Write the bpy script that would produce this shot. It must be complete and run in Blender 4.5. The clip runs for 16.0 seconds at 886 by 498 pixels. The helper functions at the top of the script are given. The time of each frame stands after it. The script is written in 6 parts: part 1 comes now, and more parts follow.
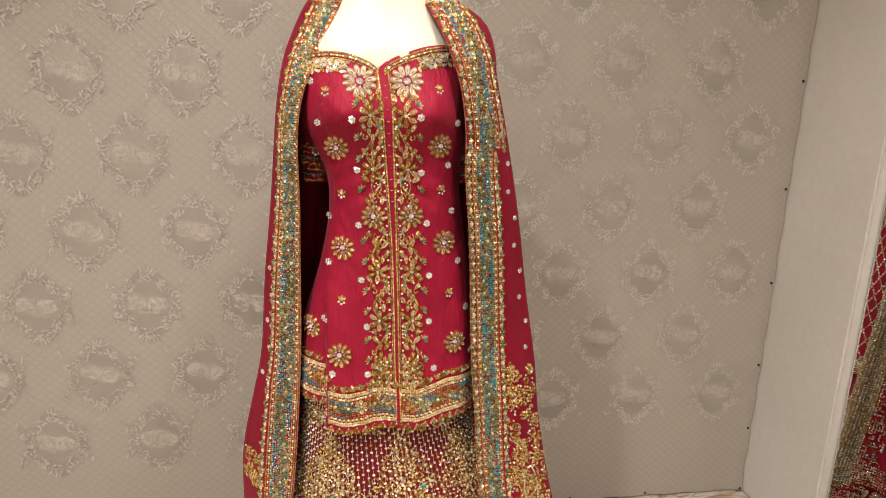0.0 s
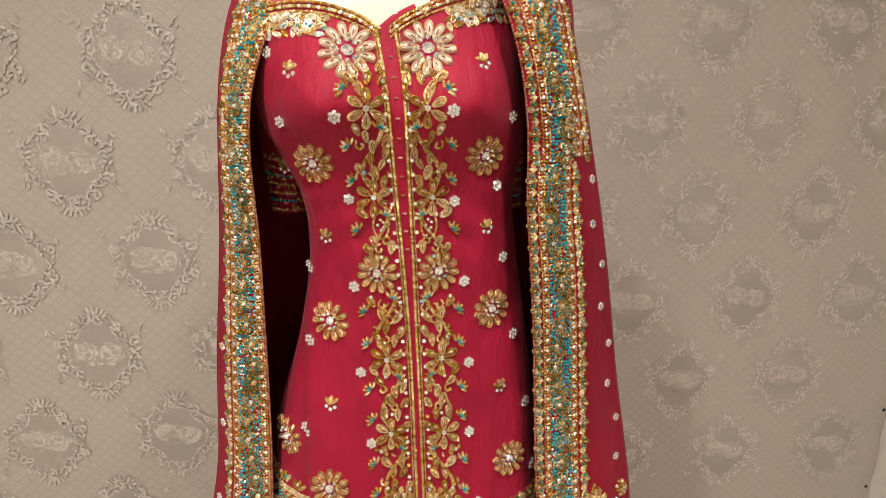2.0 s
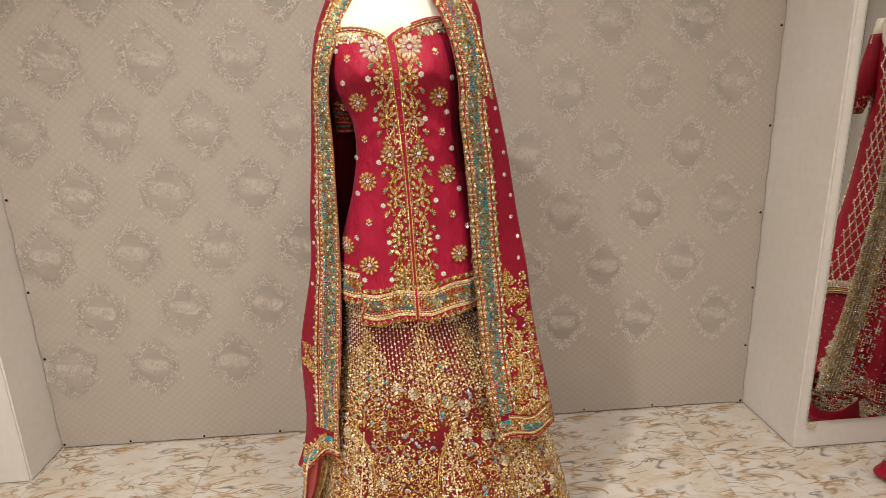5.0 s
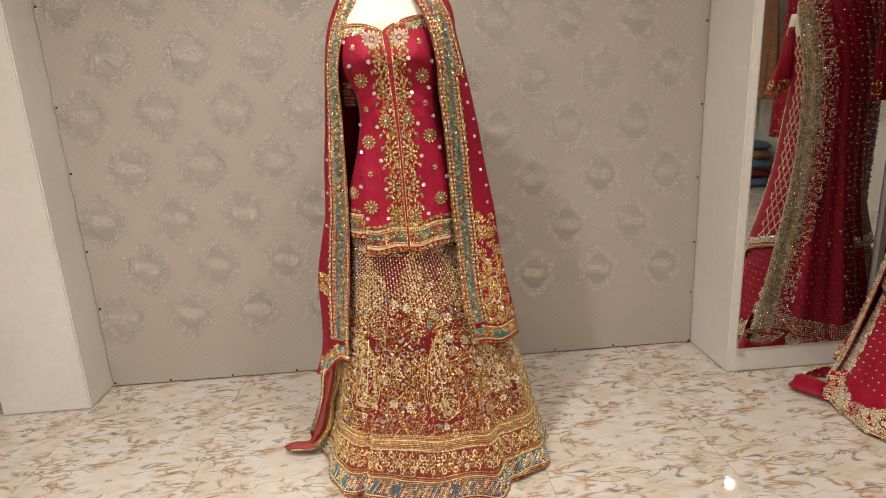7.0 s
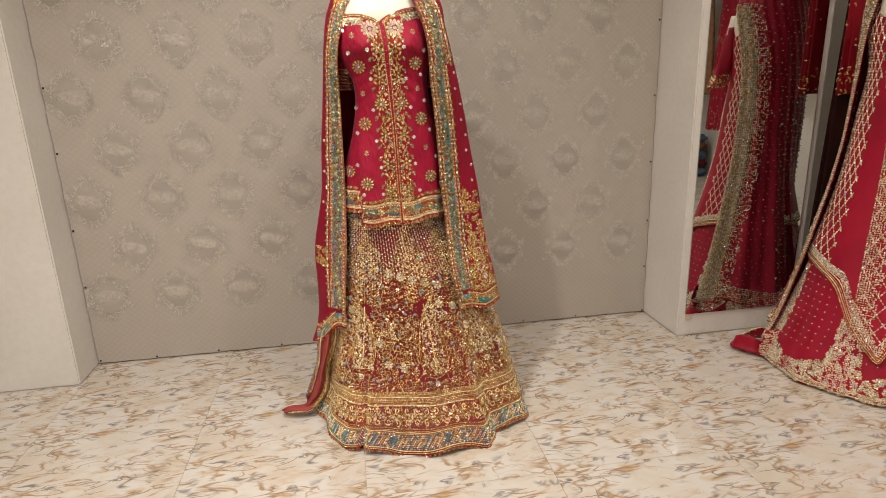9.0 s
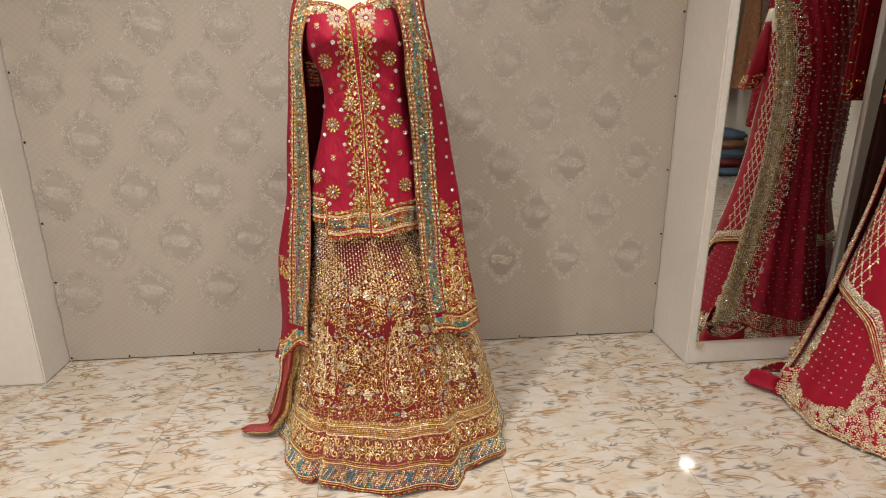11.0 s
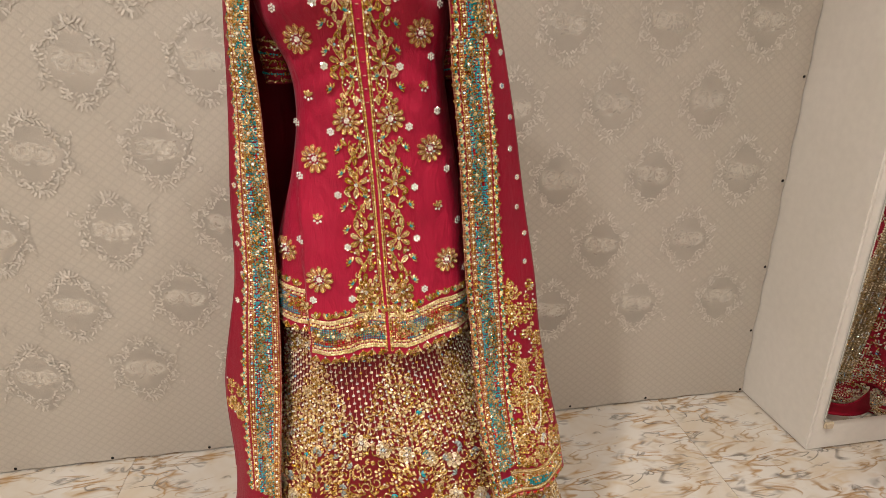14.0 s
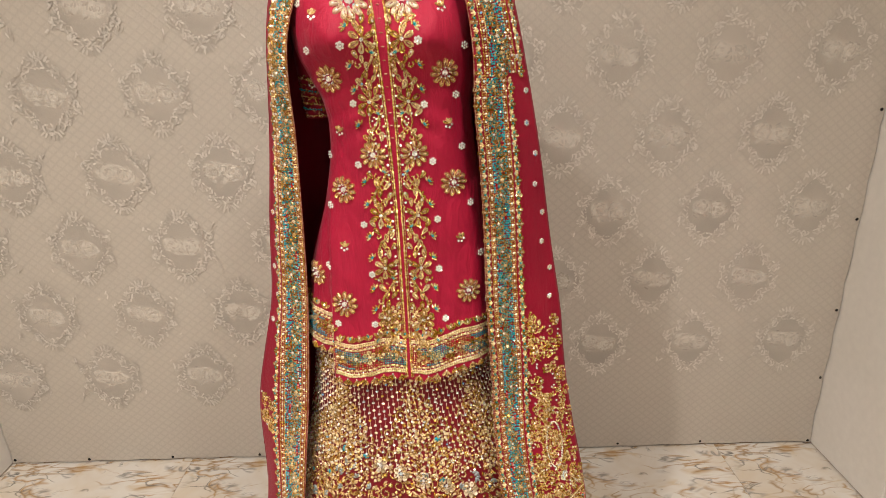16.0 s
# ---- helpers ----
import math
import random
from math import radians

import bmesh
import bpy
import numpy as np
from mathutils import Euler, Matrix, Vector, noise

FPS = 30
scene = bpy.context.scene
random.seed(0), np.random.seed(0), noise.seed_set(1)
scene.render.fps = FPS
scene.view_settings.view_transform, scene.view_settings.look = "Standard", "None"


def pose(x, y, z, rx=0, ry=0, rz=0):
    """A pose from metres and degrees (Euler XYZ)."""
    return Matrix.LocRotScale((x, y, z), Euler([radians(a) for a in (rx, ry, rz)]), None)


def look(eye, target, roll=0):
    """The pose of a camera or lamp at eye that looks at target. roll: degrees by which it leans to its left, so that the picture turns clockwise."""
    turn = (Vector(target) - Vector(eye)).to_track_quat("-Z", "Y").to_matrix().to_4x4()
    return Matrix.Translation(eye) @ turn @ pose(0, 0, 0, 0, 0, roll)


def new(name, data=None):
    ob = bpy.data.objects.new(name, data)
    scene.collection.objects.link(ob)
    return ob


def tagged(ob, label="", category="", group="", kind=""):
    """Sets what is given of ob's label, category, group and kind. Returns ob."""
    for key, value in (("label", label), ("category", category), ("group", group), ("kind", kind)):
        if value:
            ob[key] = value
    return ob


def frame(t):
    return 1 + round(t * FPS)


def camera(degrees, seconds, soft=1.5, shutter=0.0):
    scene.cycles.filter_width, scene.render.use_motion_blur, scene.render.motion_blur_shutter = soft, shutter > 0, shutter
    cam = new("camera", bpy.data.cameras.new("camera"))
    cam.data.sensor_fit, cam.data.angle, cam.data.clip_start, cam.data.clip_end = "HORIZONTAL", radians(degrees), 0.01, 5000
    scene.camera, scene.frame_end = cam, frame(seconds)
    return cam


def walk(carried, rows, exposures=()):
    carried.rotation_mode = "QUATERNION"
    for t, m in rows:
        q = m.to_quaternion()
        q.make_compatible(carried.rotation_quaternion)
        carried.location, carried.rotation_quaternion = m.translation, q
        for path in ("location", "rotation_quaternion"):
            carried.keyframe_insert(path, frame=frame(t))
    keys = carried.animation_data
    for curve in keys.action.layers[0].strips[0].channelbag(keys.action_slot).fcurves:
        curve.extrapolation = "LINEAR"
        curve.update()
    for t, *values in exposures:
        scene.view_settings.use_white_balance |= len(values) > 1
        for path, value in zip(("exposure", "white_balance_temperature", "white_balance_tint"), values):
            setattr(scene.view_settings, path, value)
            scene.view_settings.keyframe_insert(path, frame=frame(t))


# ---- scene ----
cam = camera(73.8, 16.0, soft=0.8)
PATH = [
    (0, (-0.001, -0.032, 1.368), (0.279, 1.895, 0.914), 1.5),
    (0.5, (0.0, 0.118, 1.367), (0.247, 2.047, 0.898), -0.7),
    (1, (0.025, 0.302, 1.386), (0.248, 2.229, 0.9), -1.0),
    (1.5, (0.032, 0.401, 1.39), (0.217, 2.339, 0.93), -0.9),
    (2, (0.033, 0.417, 1.377), (0.234, 2.337, 0.855), -0.0),
    (2.5, (0.03, 0.34, 1.374), (0.273, 2.254, 0.845), 0.3),
    (3, (-0.01, 0.181, 1.375), (0.253, 2.099, 0.874), -1.0),
    (3.5, (-0.034, 0.016, 1.371), (0.279, 1.918, 0.84), 0.1),
    (4, (-0.005, -0.097, 1.373), (0.205, 1.831, 0.886), -1.7),
    (4.5, (0.055, -0.237, 1.348), (0.22, 1.685, 0.822), -1.0),
    (5, (0.06, -0.373, 1.331), (0.175, 1.55, 0.795), -2.1),
    (5.2, (0.035, -0.435, 1.34), (0.169, 1.502, 0.86), -2.4),
    (7.3, (0.072, -0.894, 1.241), (0.188, 1.036, 0.73), -3.0),
    (7.5, (0.053, -0.922, 1.253), (0.183, 1.024, 0.808), -2.2),
    (8, (-0.054, -0.997, 1.262), (0.147, 0.934, 0.782), -3.1),
    (8.5, (-0.105, -1.032, 1.234), (0.187, 0.864, 0.669), -1.9),
    (8.7, (-0.121, -1.034, 1.232), (0.187, 0.866, 0.691), -2.0),
    (10.8, (0.139, -0.882, 1.284), (0.271, 1.034, 0.726), -1.3),
    (11, (0.13, -0.82, 1.283), (0.311, 1.081, 0.688), -0.5),
    (11.5, (0.071, -0.641, 1.291), (0.359, 1.232, 0.651), 0.8),
    (12, (0.028, -0.534, 1.29), (0.332, 1.323, 0.613), 0.9),
    (12.5, (0.023, -0.375, 1.287), (0.207, 1.476, 0.553), 0.3),
    (13, (0.079, -0.205, 1.294), (0.259, 1.627, 0.512), 0.2),
    (13.5, (0.08, -0.08, 1.311), (0.275, 1.767, 0.569), -0.8),
    (14, (0.026, 0.09, 1.331), (0.317, 1.926, 0.592), -0.6),
    (14.5, (-0.015, 0.174, 1.361), (0.359, 2.021, 0.692), -2.1),
    (15, (-0.015, 0.2, 1.364), (0.363, 2.035, 0.664), -1.5),
    (15.5, (0.046, 0.159, 1.363), (0.27, 2.014, 0.65), -0.7),
    (16, (0.127, 0.064, 1.358), (0.155, 1.947, 0.685), -1.1),
]
walk(cam, [(t, look(eye, target, roll)) for t, eye, target, roll in PATH],
     exposures=[(0.0, 0.12), (1.0, 0.10), (3.0, 0.18), (5.0, 0.15), (7.5, 0.03), (8.5, 0.00), (11.0, 0.05), (12.0, 0.17), (13.0, 0.22), (14.5, 0.24), (16.0, 0.31)])


# ---- light ----
world = bpy.data.worlds.new("world")
scene.world = world
world.use_nodes = True
world.node_tree.nodes["Background"].inputs[0].default_value = (0.9, 0.8, 0.68, 1)
world.node_tree.nodes["Background"].inputs[1].default_value = 0.03
scene.view_settings.exposure = 0.19

CEIL = 2.72
WALL_Y = 1.766            # face of the fabric-covered wall
NICHE_L, NICHE_R = -1.345, 1.425
PIER_L_Y, PIER_R_Y = 1.56, 1.424
ROOM_L, ROOM_R, ROOM_B = -3.0, 4.4, -4.2


def downlight_lamp(x, y, watts, size, tint=(1.0, 0.933, 0.868), spread=140, aim=None):
    data = bpy.data.lights.new("downlight_lamp", "AREA")
    data.shape, data.size, data.energy, data.color = "DISK", size, watts, tint
    data.spread = radians(spread)
    ob = new("downlight_lamp", data)
    ob.matrix_world = look((x, y, CEIL - 0.03), aim or (x, y + 0.001, 0))
    return ob


# x, y, watts, size
# Rows 1 and 5 follow shadow and glare; the rest are added, unseen fill.
LAMPS = [(-0.52, 0.36, 17, 0.15), (0.45, 0.50, 9.5, 0.15), (1.55, 0.10, 4.5, 0.12), (-1.20, -0.70, 26, 0.12), (3.12, -1.28, 11, 0.12),
         (1.3, -1.9, 5, 0.14), (-0.4, -1.9, 12, 0.14), (-1.9, -2.4, 16, 0.14), (3.0, -3.0, 6, 0.14), (2.60, 0.20, 4, 0.12)]
for lx, ly, lw, ls in LAMPS:
    downlight_lamp(lx, ly, lw, ls)


# ---- materials ----
def mat(name, base, rough=0.5, metal=0.0, grain=0.0, grain_scale=60, tint=None, tint_scale=6, bump=0.0, bump_scale=200,
        sheen=0.0, island=0.0, specular=0.5, coat=0.0, alpha=1.0, crease=0.0):
    """A principled surface with colour variation at two scales, roughness variation and fine relief."""
    m = bpy.data.materials.new(name)
    m.use_nodes = True
    nt = m.node_tree
    n, l = nt.nodes, nt.links
    b = n["Principled BSDF"]
    b.inputs["Base Color"].default_value = (*base, 1)
    b.inputs["Roughness"].default_value = rough
    b.inputs["Metallic"].default_value = metal
    b.inputs["Specular IOR Level"].default_value = specular
    b.inputs["Sheen Weight"].default_value = sheen
    b.inputs["Sheen Roughness"].default_value = 0.4
    b.inputs["Coat Weight"].default_value = coat
    b.inputs["Alpha"].default_value = alpha
    geo = n.new("ShaderNodeNewGeometry")
    col = None
    if tint or grain:
        big = n.new("ShaderNodeTexNoise")
        big.inputs["Scale"].default_value, big.inputs["Detail"].default_value = tint_scale, 4
        l.new(geo.outputs["Position"], big.inputs["Vector"])
        ramp = n.new("ShaderNodeMapRange")
        ramp.inputs[1].default_value, ramp.inputs[2].default_value = 0.35, 0.65
        l.new(big.outputs["Fac"], ramp.inputs[0])
        mix = n.new("ShaderNodeMix")
        mix.data_type = "RGBA"
        mix.inputs[6].default_value = (*base, 1)
        mix.inputs[7].default_value = (*(tint or tuple(c * 0.85 for c in base)), 1)
        l.new(ramp.outputs[0], mix.inputs[0])
        fine = n.new("ShaderNodeTexNoise")
        fine.inputs["Scale"].default_value, fine.inputs["Detail"].default_value = grain_scale, 3
        l.new(geo.outputs["Position"], fine.inputs["Vector"])
        mr = n.new("ShaderNodeMapRange")
        mr.inputs[1].default_value, mr.inputs[2].default_value = 0.3, 0.7
        mr.inputs[3].default_value, mr.inputs[4].default_value = 1 - grain, 1 + grain
        l.new(fine.outputs["Fac"], mr.inputs[0])
        mul = n.new("ShaderNodeMix")
        mul.data_type, mul.blend_type = "RGBA", "MULTIPLY"
        mul.inputs[0].default_value = 1
        l.new(mix.outputs[2], mul.inputs[6])
        l.new(mr.outputs[0], mul.inputs[7])
        col = mul.outputs[2]
        rr = n.new("ShaderNodeMapRange")
        rr.inputs[3].default_value, rr.inputs[4].default_value = rough * 0.8, min(1, rough * 1.2)
        l.new(fine.outputs["Fac"], rr.inputs[0])
        l.new(rr.outputs[0], b.inputs["Roughness"])
    if island:
        hv = n.new("ShaderNodeHueSaturation")
        vr = n.new("ShaderNodeMapRange")
        vr.inputs[3].default_value, vr.inputs[4].default_value = 1 - island, 1 + island
        l.new(geo.outputs["Random Per Island"], vr.inputs[0])
        l.new(vr.outputs[0], hv.inputs["Value"])
        sr = n.new("ShaderNodeMapRange")
        sr.inputs[3].default_value, sr.inputs[4].default_value = 1 + island * 0.6, 1 - island
        l.new(geo.outputs["Random Per Island"], sr.inputs[0])
        l.new(sr.outputs[0], hv.inputs["Saturation"])
        if col:
            l.new(col, hv.inputs["Color"])
        else:
            hv.inputs["Color"].default_value = (*base, 1)
        col = hv.outputs[0]
    if col:
        l.new(col, b.inputs["Base Color"])
    if bump:
        bn = n.new("ShaderNodeTexNoise")
        bn.inputs["Scale"].default_value, bn.inputs["Detail"].default_value = bump_scale, 3
        l.new(geo.outputs["Position"], bn.inputs["Vector"])
        bp = n.new("ShaderNodeBump")
        bp.inputs["Strength"].default_value, bp.inputs["Distance"].default_value = bump, 0.002
        if crease:
            cn = n.new("ShaderNodeTexNoise")
            cn.inputs["Scale"].default_value, cn.inputs["Detail"].default_value, cn.inputs["Distortion"].default_value = 34, 4, 1.2
            mp = n.new("ShaderNodeMapping")
            mp.inputs["Rotation"].default_value = (0, radians(20), 0)
            mp.inputs["Scale"].default_value = (1.6, 1, 0.45)
            l.new(geo.outputs["Position"], mp.inputs[0])
            l.new(mp.outputs[0], cn.inputs["Vector"])
            ad = n.new("ShaderNodeMath")
            ad.operation = "MULTIPLY_ADD"
            ad.inputs[1].default_value = crease
            l.new(cn.outputs["Fac"], ad.inputs[0])
            l.new(bn.outputs["Fac"], ad.inputs[2])
            l.new(ad.outputs[0], bp.inputs["Height"])
        else:
            l.new(bn.outputs["Fac"], bp.inputs["Height"])
        l.new(bp.outputs[0], b.inputs["Normal"])
    return m


def crystal_mat(name, colours, rough=0.07):
    """Foiled faceted stones: each takes one of a few colours, some painted as coloured glints."""
    m = bpy.data.materials.new(name)
    m.use_nodes = True
    n, l = m.node_tree.nodes, m.node_tree.links
    b = n["Principled BSDF"]
    geo = n.new("ShaderNodeNewGeometry")
    ramp = n.new("ShaderNodeValToRGB")
    ramp.color_ramp.interpolation = "CONSTANT"
    els = ramp.color_ramp.elements
    while len(els) < len(colours):
        els.new(0.5)
    for e, (p, c) in zip(els, colours):
        e.position, e.color = p, (*c, 1)
    l.new(geo.outputs["Random Per Island"], ramp.inputs[0])
    l.new(ramp.outputs[0], b.inputs["Base Color"])
    b.inputs["Metallic"].default_value, b.inputs["Roughness"].default_value = 0.78, rough
    b.inputs["Coat Weight"].default_value = 1.0
    b.inputs["Coat Roughness"].default_value = 0.03
    return m


M_SILK = mat("crimson_silk", (0.33, 0.004, 0.030), 0.58, grain=0.05, grain_scale=700, tint=(0.28, 0.003, 0.026), tint_scale=9,
             bump=0.3, bump_scale=1400, sheen=0.06, specular=0.25, crease=9)
M_NET = mat("crimson_georgette", (0.26, 0.004, 0.022), 0.6, grain=0.10, grain_scale=900, tint=(0.21, 0.003, 0.018), bump=0.2, bump_scale=1500, sheen=0.04, specular=0.2, crease=6)
M_RED2 = mat("scarlet_georgette", (0.36, 0.004, 0.026), 0.5, grain=0.08, grain_scale=800, tint=(0.28, 0.003, 0.020), bump=0.15, bump_scale=1200, sheen=0.05, specular=0.25)
M_RED3 = mat("dark_scarlet_net", (0.30, 0.005, 0.016), 0.55, grain=0.12, grain_scale=900, tint=(0.23, 0.004, 0.013), bump=0.2, bump_scale=1400, sheen=0.03, specular=0.2)
# skirt red is deepened evenly to carry the fine shade between stitches
M_SKIRT = mat("brick_red_silk", (0.185, 0.005, 0.011), 0.5, grain=0.10, grain_scale=500, tint=(0.12, 0.003, 0.008), bump=0.25, bump_scale=900, sheen=0.05, specular=0.25)
M_LINING = mat("dull_rose_lining", (0.36, 0.06, 0.05), 0.7, grain=0.12, grain_scale=300, tint=(0.28, 0.04, 0.035), bump=0.2, bump_scale=700)
M_GOLD = mat("gold_zari", (0.80, 0.50, 0.16), 0.22, metal=0.82, island=0.36, grain=0.5, grain_scale=950, bump=1.0, bump_scale=900)
M_GOLD_PALE = mat("pale_gold_thread", (0.86, 0.66, 0.34), 0.29, metal=0.68, island=0.25, grain=0.4, grain_scale=1000, bump=0.9, bump_scale=1000)
M_ANTIQUE = mat("antique_gold_thread", (0.52, 0.31, 0.10), 0.25, metal=0.75, island=0.35, bump=0.6, bump_scale=1200)
M_SILVERGOLD = mat("champagne_thread", (0.72, 0.57, 0.38), 0.30, metal=0.6, island=0.35, bump=0.6, bump_scale=1200)
# the blue and amber entries put coloured sparkle into the base colour
M_CRYSTAL = crystal_mat("crystal", [(0.0, (0.93, 0.92, 0.90)), (0.62, (0.95, 0.82, 0.6)), (0.84, (0.7, 0.85, 0.95)), (0.95, (0.25, 0.55, 0.95)), (0.98, (0.9, 0.6, 0.1))])
M_TEAL = mat("teal_glass_beads", (0.0, 0.25, 0.31), 0.40, island=0.2, specular=0.15)
M_TEAL_DEEP = mat("deep_teal_beads", (0.0, 0.16, 0.24), 0.25, island=0.35, coat=0.4)
M_REDBEAD = mat("red_beads", (0.5, 0.02, 0.02), 0.2, island=0.3, coat=0.5)
M_IVORY = mat("ivory_silk_filling", (0.80, 0.73, 0.62), 0.35, grain=0.15, grain_scale=900, bump=0.6, bump_scale=900)
M_RIBBON = mat("dull_gold_ribbon", (0.34, 0.235, 0.13), 0.45, metal=0.35, grain=0.4, grain_scale=400, bump=0.5, bump_scale=700)
M_SLATE = mat("slate_blue_thread", (0.24, 0.27, 0.27), 0.35, metal=0.4, island=0.3)
M_REDSLIT = mat("crimson_couching", (0.26, 0.006, 0.02), 0.6, island=0.2)
M_ROSEGOLD = mat("dark_braid", (0.30, 0.10, 0.05), 0.5, metal=0.4, island=0.3)
M_BODY = mat("cream_mannequin_lacquer", (0.88, 0.82, 0.70), 0.33, grain=0.03, tint=(0.86, 0.79, 0.66), tint_scale=4)
M_CAP = mat("dark_walnut_cap", (0.10, 0.035, 0.015), 0.22, grain=0.3, grain_scale=90, tint=(0.05, 0.018, 0.008), tint_scale=30, coat=0.4)
M_PLASTER = mat("white_plaster", (0.74, 0.71, 0.67), 0.75, grain=0.03, grain_scale=40, tint=(0.69, 0.66, 0.61), tint_scale=2.2, bump=0.25, bump_scale=60)
M_CEILING = mat("ceiling_paint", (0.8, 0.77, 0.72), 0.85, grain=0.02, tint=(0.77, 0.74, 0.69), tint_scale=1.5, bump=0.1, bump_scale=90)
M_BLACK = mat("black_metal", (0.012, 0.012, 0.012), 0.35, metal=0.6, grain=0.2)
M_NAIL = mat("dark_nail_head", (0.02, 0.018, 0.016), 0.4, metal=0.7)
M_DARKCLOTH = mat("black_brown_velvet", (0.018, 0.008, 0.006), 0.8, grain=0.3, grain_scale=200, tint=(0.03, 0.008, 0.006), sheen=0.03, specular=0.1)
M_MAROON = mat("deep_maroon_chiffon", (0.16, 0.006, 0.01), 0.6, grain=0.2, grain_scale=300, tint=(0.10, 0.004, 0.008))
M_BLUE = mat("grey_blue_cotton", (0.10, 0.16, 0.24), 0.8, grain=0.2, grain_scale=100)
M_BROWN = mat("brown_brocade", (0.20, 0.08, 0.04), 0.6, grain=0.4, grain_scale=120, tint=(0.3, 0.14, 0.06), tint_scale=30)
M_GILT = mat("gilded_wood", (0.60, 0.36, 0.12), 0.45, metal=0.3, grain=0.2, grain_scale=120, tint=(0.42, 0.24, 0.08), tint_scale=25)
M_TAPE = mat("yellowed_tape", (0.62, 0.52, 0.38), 0.5, grain=0.15, grain_scale=80)


def damask_cloth():
    """Silvery taupe satin with a woven trellis of small lozenges and slight slubs."""
    m = mat("taupe_damask_satin", (0.40, 0.355, 0.30), 0.5)
    n, l = m.node_tree.nodes, m.node_tree.links
    b = n["Principled BSDF"]
    geo = n.new("ShaderNodeNewGeometry")
    sep = n.new("ShaderNodeSeparateXYZ")
    l.new(geo.outputs["Position"], sep.inputs[0])

    def op(kind, a, c):
        q = n.new("ShaderNodeMath")
        q.operation = kind
        for i, v in enumerate((a, c)):
            if isinstance(v, (int, float)):
                q.inputs[i].default_value = v
            else:
                l.new(v, q.inputs[i])
        return q.outputs[0]
    warp = n.new("ShaderNodeTexNoise")
    warp.inputs["Scale"].default_value = 9
    l.new(geo.outputs["Position"], warp.inputs["Vector"])
    wob = op("MULTIPLY", op("SUBTRACT", warp.outputs["Fac"], 0.5), 0.012)
    x = op("ADD", sep.outputs["X"], wob)
    p, q = op("ADD", op("MULTIPLY", x, 195), op("MULTIPLY", sep.outputs["Z"], 230)), op("SUBTRACT", op("MULTIPLY", x, 195), op("MULTIPLY", sep.outputs["Z"], 230))
    s1 = op("POWER", op("ABSOLUTE", op("SINE", op("MULTIPLY", p, 0.5), 0), 0), 9.0)
    s2 = op("POWER", op("ABSOLUTE", op("SINE", op("MULTIPLY", q, 0.5), 0), 0), 9.0)
    lat = op("MAXIMUM", s1, s2)
    big = n.new("ShaderNodeTexNoise")
    big.inputs["Scale"].default_value, big.inputs["Detail"].default_value = 2.5, 4
    l.new(geo.outputs["Position"], big.inputs["Vector"])
    weave = n.new("ShaderNodeTexNoise")
    weave.inputs["Scale"].default_value, weave.inputs["Detail"].default_value = 1100, 2
    mp = n.new("ShaderNodeMapping")
    mp.inputs["Scale"].default_value = (1, 1, 0.12)
    l.new(geo.outputs["Position"], mp.inputs[0])
    l.new(mp.outputs[0], weave.inputs["Vector"])
    mix = n.new("ShaderNodeMix")
    mix.data_type = "RGBA"
    mix.inputs[6].default_value, mix.inputs[7].default_value = (0.53, 0.485, 0.43, 1), (0.485, 0.44, 0.385, 1)
    l.new(big.outputs["Fac"], mix.inputs[0])
    mul = n.new("ShaderNodeMix")
    mul.data_type, mul.blend_type = "RGBA", "MULTIPLY"
    mul.inputs[0].default_value = 1
    l.new(mix.outputs[2], mul.inputs[6])
    l.new(op("SUBTRACT", op("ADD", op("MULTIPLY", weave.outputs["Fac"], 0.25), 0.90), op("MULTIPLY", lat, 0.06)), mul.inputs[7])
    l.new(mul.outputs[2], b.inputs["Base Color"])
    l.new(op("ADD", op("MULTIPLY", lat, 0.20), 0.36), b.inputs["Roughness"])
    b.inputs["Metallic"].default_value = 0.25
    bp = n.new("ShaderNodeBump")
    bp.inputs["Strength"].default_value, bp.inputs["Distance"].default_value = 0.42, 0.001
    l.new(op("ADD", op("MULTIPLY", lat, 0.55), op("MULTIPLY", weave.outputs["Fac"], 0.6)), bp.inputs["Height"])
    l.new(bp.outputs[0], b.inputs["Normal"])
    return m


M_DAMASK = damask_cloth()
M_FOIL = mat("silver_brocade_thread", (0.605, 0.56, 0.505), 0.28, metal=0.32, island=0.18, bump=0.25, bump_scale=900)
M_ROSE = mat("bright_rose_thread", (0.60, 0.555, 0.495), 0.24, metal=0.34, island=0.2, bump=0.3, bump_scale=900)
M_MEDAL = mat("matt_taupe_weft", (0.478, 0.434, 0.384), 0.40, metal=0.24, grain=0.06, grain_scale=700, bump=0.3, bump_scale=1200)


